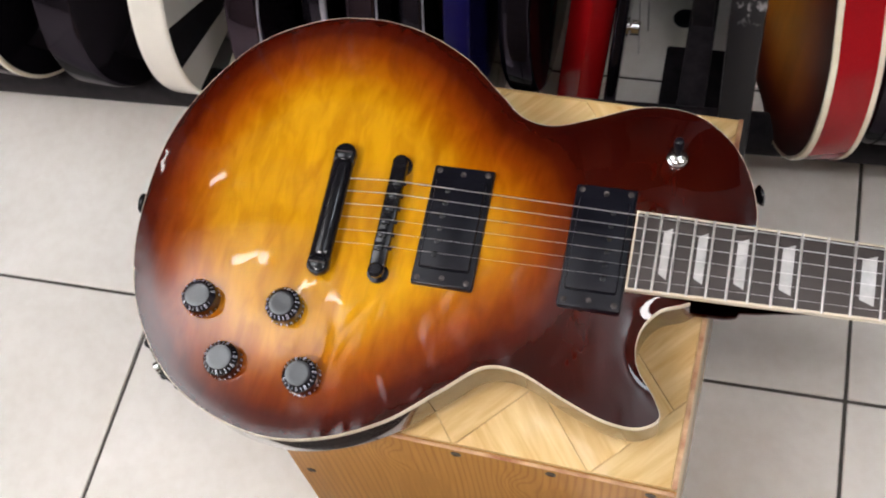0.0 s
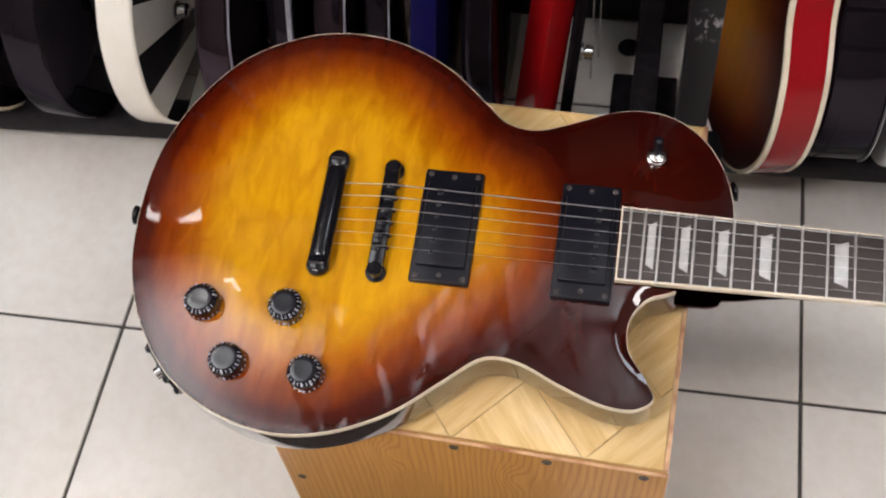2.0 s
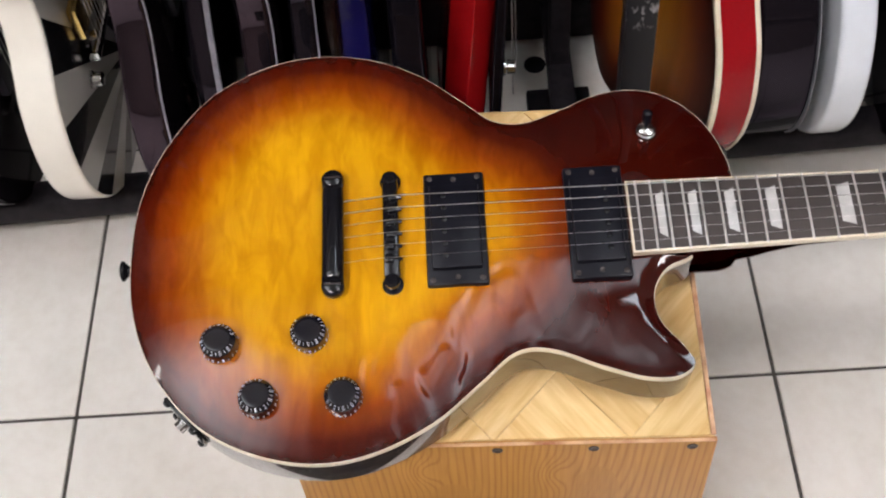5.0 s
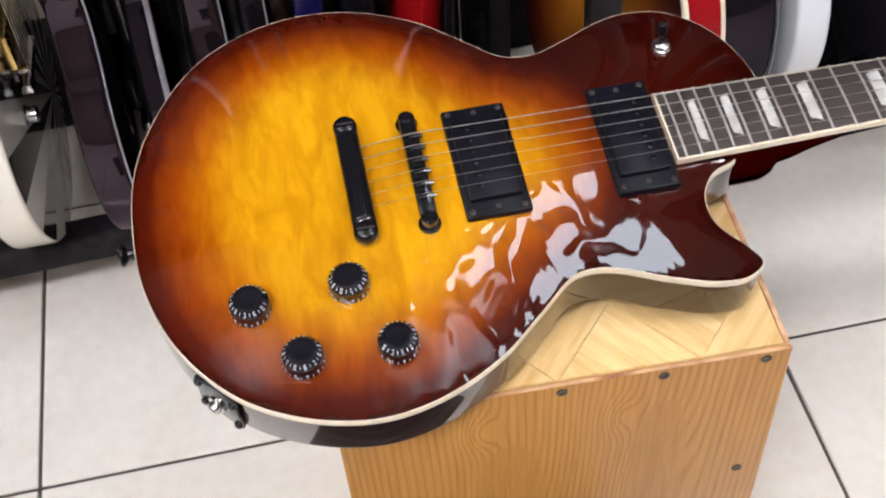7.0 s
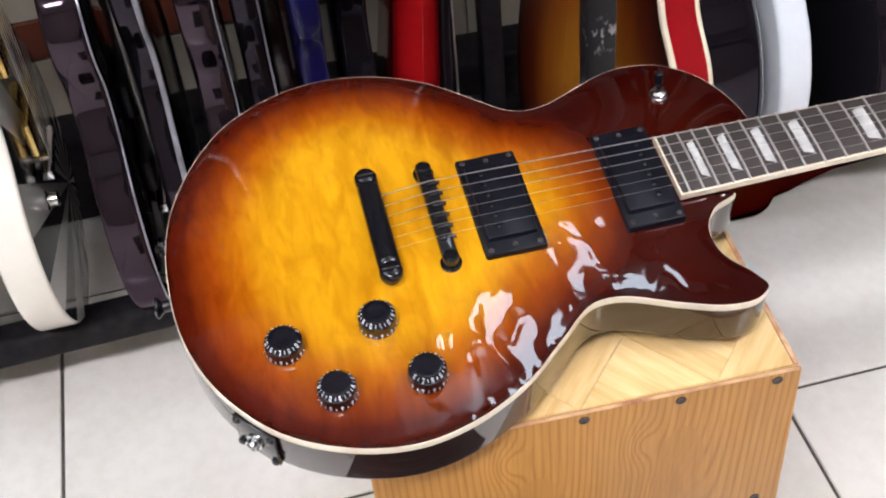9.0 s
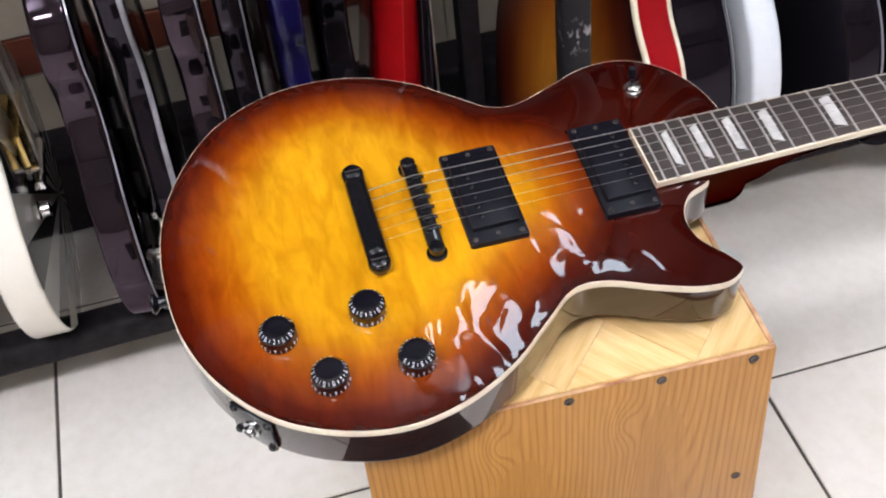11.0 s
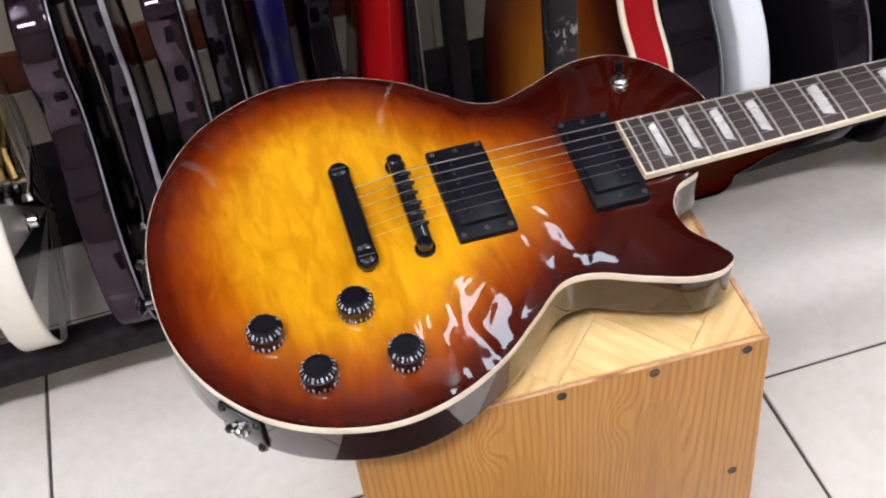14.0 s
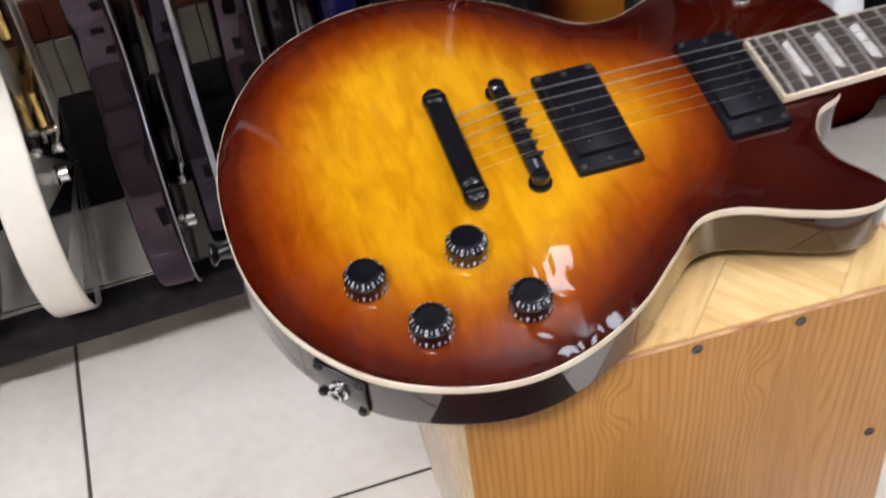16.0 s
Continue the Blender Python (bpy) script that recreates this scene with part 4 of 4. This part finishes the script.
def rack_guitar(x, w, mat, shape, label, y=0.43, z=0.09, bevel=0.004, face=None, back=None, trim=None, both=False, knobs=(), pickup=None, neck=MAHOGANY, lean=0.0, yaw=0.0, roll=0.0, ridge=False, tw=0.0055, pz0=0.15):
    """A guitar standing on its lower edge, its face towards the end of the row: y is the depth, z upwards."""
    root = tagged(new("electric_guitar"), label, "guitar", "guitars in the rack")
    root.matrix_world = pose(x, y, z, lean, roll, yaw)
    out = spline(shape, 7)
    prof = [(0.0, bevel)] + [(bevel * (1 - math.cos(a)), bevel * (1 - math.sin(a))) for a in (0.4, 0.9, 1.57)]
    if ridge:
        prof = [(0.0, 0.024), (0.001, 0.022), (w * 0.48, 0.0006), (w * 0.495, 0.0)]
    rows = [[(o, p[0], p[1]) for p in inward(out, i)] for o, i in prof + [(w - o, i) for o, i in reversed(prof)]]
    part("body", loft(bmesh.new(), rows, True, True), mat, root)
    if face:
        face_sheet("face", out, w + 0.0006, face, root, bevel * 0.7)
    if back:
        face_sheet("back", out, -0.0006, back, root, bevel * 0.7)
    if trim:
        for o in ((0.0, w) if both else (w,)):
            s = 1 if o else -1
            rows = [ring for ring in ([(o + s * 0.0012 - s * t, p[0], p[1]) for p in inward(out, i)] for t, i in ((0.0, min(0.004, tw)), (0.0, 0.0002), (tw * 0.2, -0.0008), (tw, -0.0008), (tw + 0.0005, 0.002)))]
            bm = loft(bmesh.new(), rows)
            if not o:
                bmesh.ops.delete(bm, geom=[f for f in bm.faces if f.calc_center_median().y > 0.12], context="FACES")
            part("binding", bm, trim, root)
    mid = 0.168
    bm = box(bmesh.new(), w - 0.012, mid - 0.026, 0.40, w + 0.014, mid + 0.026, 1.0, 0.008, 3)
    part("neck", bm, neck, root)
    bm = box(bmesh.new(), w - 0.004, mid - 0.04, 1.0, w + 0.010, mid + 0.04, 1.17, 0.004, 2)
    part("headstock", bm, JET, root)
    for ky, kz in knobs:
        bm = lathe(bmesh.new(), [(0.011, 0), (0.011, 0.002), (0.0035, 0.0025), (0.0035, 0.004), (0.009, 0.0045), (0.0085, 0.013), (0.007, 0.014)], 18, pose(w + 0.0006, ky, kz, 0, 90))
        part("knob", bm, CHROME if kz < 0.21 else BLACK_METAL, root)
    if pickup:
        for pz in (pz0, pz0 + 0.1):
            part("pickup", box(bmesh.new(), w + 0.0006, mid - 0.044, pz, w + 0.012, mid + 0.044, pz + 0.042, 0.003), pickup, root)
        part("bridge", box(bmesh.new(), w + 0.004, mid - 0.042, pz0 - 0.035, w + 0.017, mid + 0.042, pz0 - 0.022, 0.003), CHROME, root)
        for k in range(6):
            v = mid - 0.025 + 0.01 * k
            part("string", tube(bmesh.new(), [(w + 0.016, v, pz0 - 0.03), (w + 0.017, v * 0.8 + mid * 0.2, 0.99)], 0.00035, 5), STRING, root)
    return root


PLUM = lacquer("dark_plum_lacquer", (0.052, 0.038, 0.05), 0.05, 0.0)
_b = nodes_of(PLUM)[1]
_b.inputs["Metallic"].default_value = 0.88
_b.inputs["Specular Tint"].default_value = (0.5, 0.45, 0.5, 1)
COCOA = lacquer("dark_cocoa_lacquer", (0.012, 0.004, 0.003), 0.2, 0.1)
BLUE = lacquer("deep_blue_lacquer", (0.006, 0.005, 0.045), 0.16, 0.15)
RED = lacquer("bright_red_lacquer", (0.42, 0.008, 0.01), 0.14, 0.4)
CHERRY = lacquer("cherry_red_lacquer", (0.3, 0.008, 0.012), 0.2, 0.2)
IVORY = lacquer("ivory_lacquer", (0.84, 0.81, 0.73), 0.2, 0.5)
for _m in (CHERRY, BLUE):
    nodes_of(_m)[1].inputs["Specular IOR Level"].default_value = 0.12
WHITE = lacquer("cool_white_lacquer", (0.76, 0.81, 0.88), 0.2, 0.5)

rack_guitar(-0.985, 0.045, JET, OFFSET, "glossy black electric guitar in the floor rack", pickup=BLACK_PLASTIC)
rack_guitar(-0.855, 0.045, JET, ROUND, "black electric guitar with cream edge binding in the rack", trim=BINDING, pickup=GOLD)
rack_guitar(-0.735, 0.045, JET, ROUND, "glossy black electric guitar standing in the rack", pickup=BLACK_PLASTIC)
rack_guitar(-0.621, 0.041, IVORY, ROUND, "ivory electric guitar with black and white rays on its face", face=RAYS, knobs=((0.155, 0.20), (0.118, 0.172)), pickup=GOLD, z=0.092, pz0=0.225)
# the thin silver trims (small tw) stand in for highlights along the edges
rack_guitar(-0.512, 0.037, PLUM, ROUND, "dark glossy electric guitar with rounded edges in the rack", bevel=0.005, pickup=BLACK_PLASTIC, knobs=((0.09, 0.1),), trim=SILVER_GLINT, tw=0.0016)
rack_guitar(-0.452, 0.026, JET, OFFSET, "slim black electric guitar with a silver edge in the rack", y=0.49, bevel=0.004, z=0.1, trim=SILVER_GLINT)
rack_guitar(-0.392, 0.034, PLUM, OFFSET, "dark plum electric guitar standing in the rack", y=0.45, bevel=0.005, trim=SILVER_GLINT, tw=0.0014)
rack_guitar(-0.343, 0.026, JET, OFFSET, "thin black electric guitar standing in the rack", y=0.48, bevel=0.004, trim=SILVER_GLINT, tw=0.0014)
rack_guitar(-0.318, 0.024, COCOA, ROUND, "dark brown electric guitar tucked deep in the rack", y=0.53, bevel=0.005)
rack_guitar(-0.289, 0.028, BLUE, OFFSET, "deep blue electric guitar standing in the rack", y=0.45, bevel=0.005)
rack_guitar(-0.205, 0.05, RED, WEDGE, "bright red angular electric guitar standing in the rack", y=0.56, ridge=True, z=0.05, roll=7)
slim = rack_guitar(-0.146, 0.014, JET, WEDGE, "slim black angular guitar with a chrome knob in the rack", y=0.57, bevel=0.004, z=0.07, roll=5, knobs=((0.03, 0.115),))
for gx, gy in ((-0.110, 0.615), (-0.104, 0.65)):
    inv = slim.matrix_world.inverted()
    part("string", tube(bmesh.new(), [inv @ Vector((gx, gy, 0.12)), inv @ Vector((gx + 0.004, gy, 0.95))], 0.0009, 6), STRING, slim)
rack_guitar(-0.243, 0.034, JET, OFFSET, "glossy black electric guitar standing in the rack", y=0.5, bevel=0.006)
rack_guitar(0.069, 0.046, CHERRY, FULL_ROUND, "cherry red bound guitar with amber sunburst back", back=AMBER_BACK, trim=BINDING, both=True, yaw=12.5, roll=5.6)
rack_guitar(0.134, 0.06, JET, ROUND, "glossy black electric guitar standing in the rack", bevel=0.006, y=0.46, trim=SILVER_GLINT, tw=0.0012)
rack_guitar(0.214, 0.037, WHITE, ROUND, "cool white electric guitar standing in the rack", bevel=0.006, y=0.455)
rack_guitar(0.315, 0.042, JET, ROUND, "glossy black electric guitar standing in the rack", bevel=0.006, trim=SILVER_GLINT, tw=0.0012)
rack_guitar(0.40, 0.042, JET, OFFSET, "glossy black electric guitar standing in the rack", bevel=0.006)
rack_guitar(0.49, 0.042, JET, ROUND, "glossy black electric guitar standing in the rack", bevel=0.006)
rack_guitar(0.58, 0.042, JET, ROUND, "glossy black electric guitar standing in the rack", bevel=0.006)

# a black plug in the floor behind the rack
plug = part("floor_plug", lathe(bmesh.new(), [(0.015, 0.0), (0.015, 0.002), (0.012, 0.003), (0.004, 0.0025)], 24), BLACK_PLASTIC)
plug.location = (-0.071, 0.775, 0.0002)
tagged(plug, "small round black plug on the floor tile", "plug")
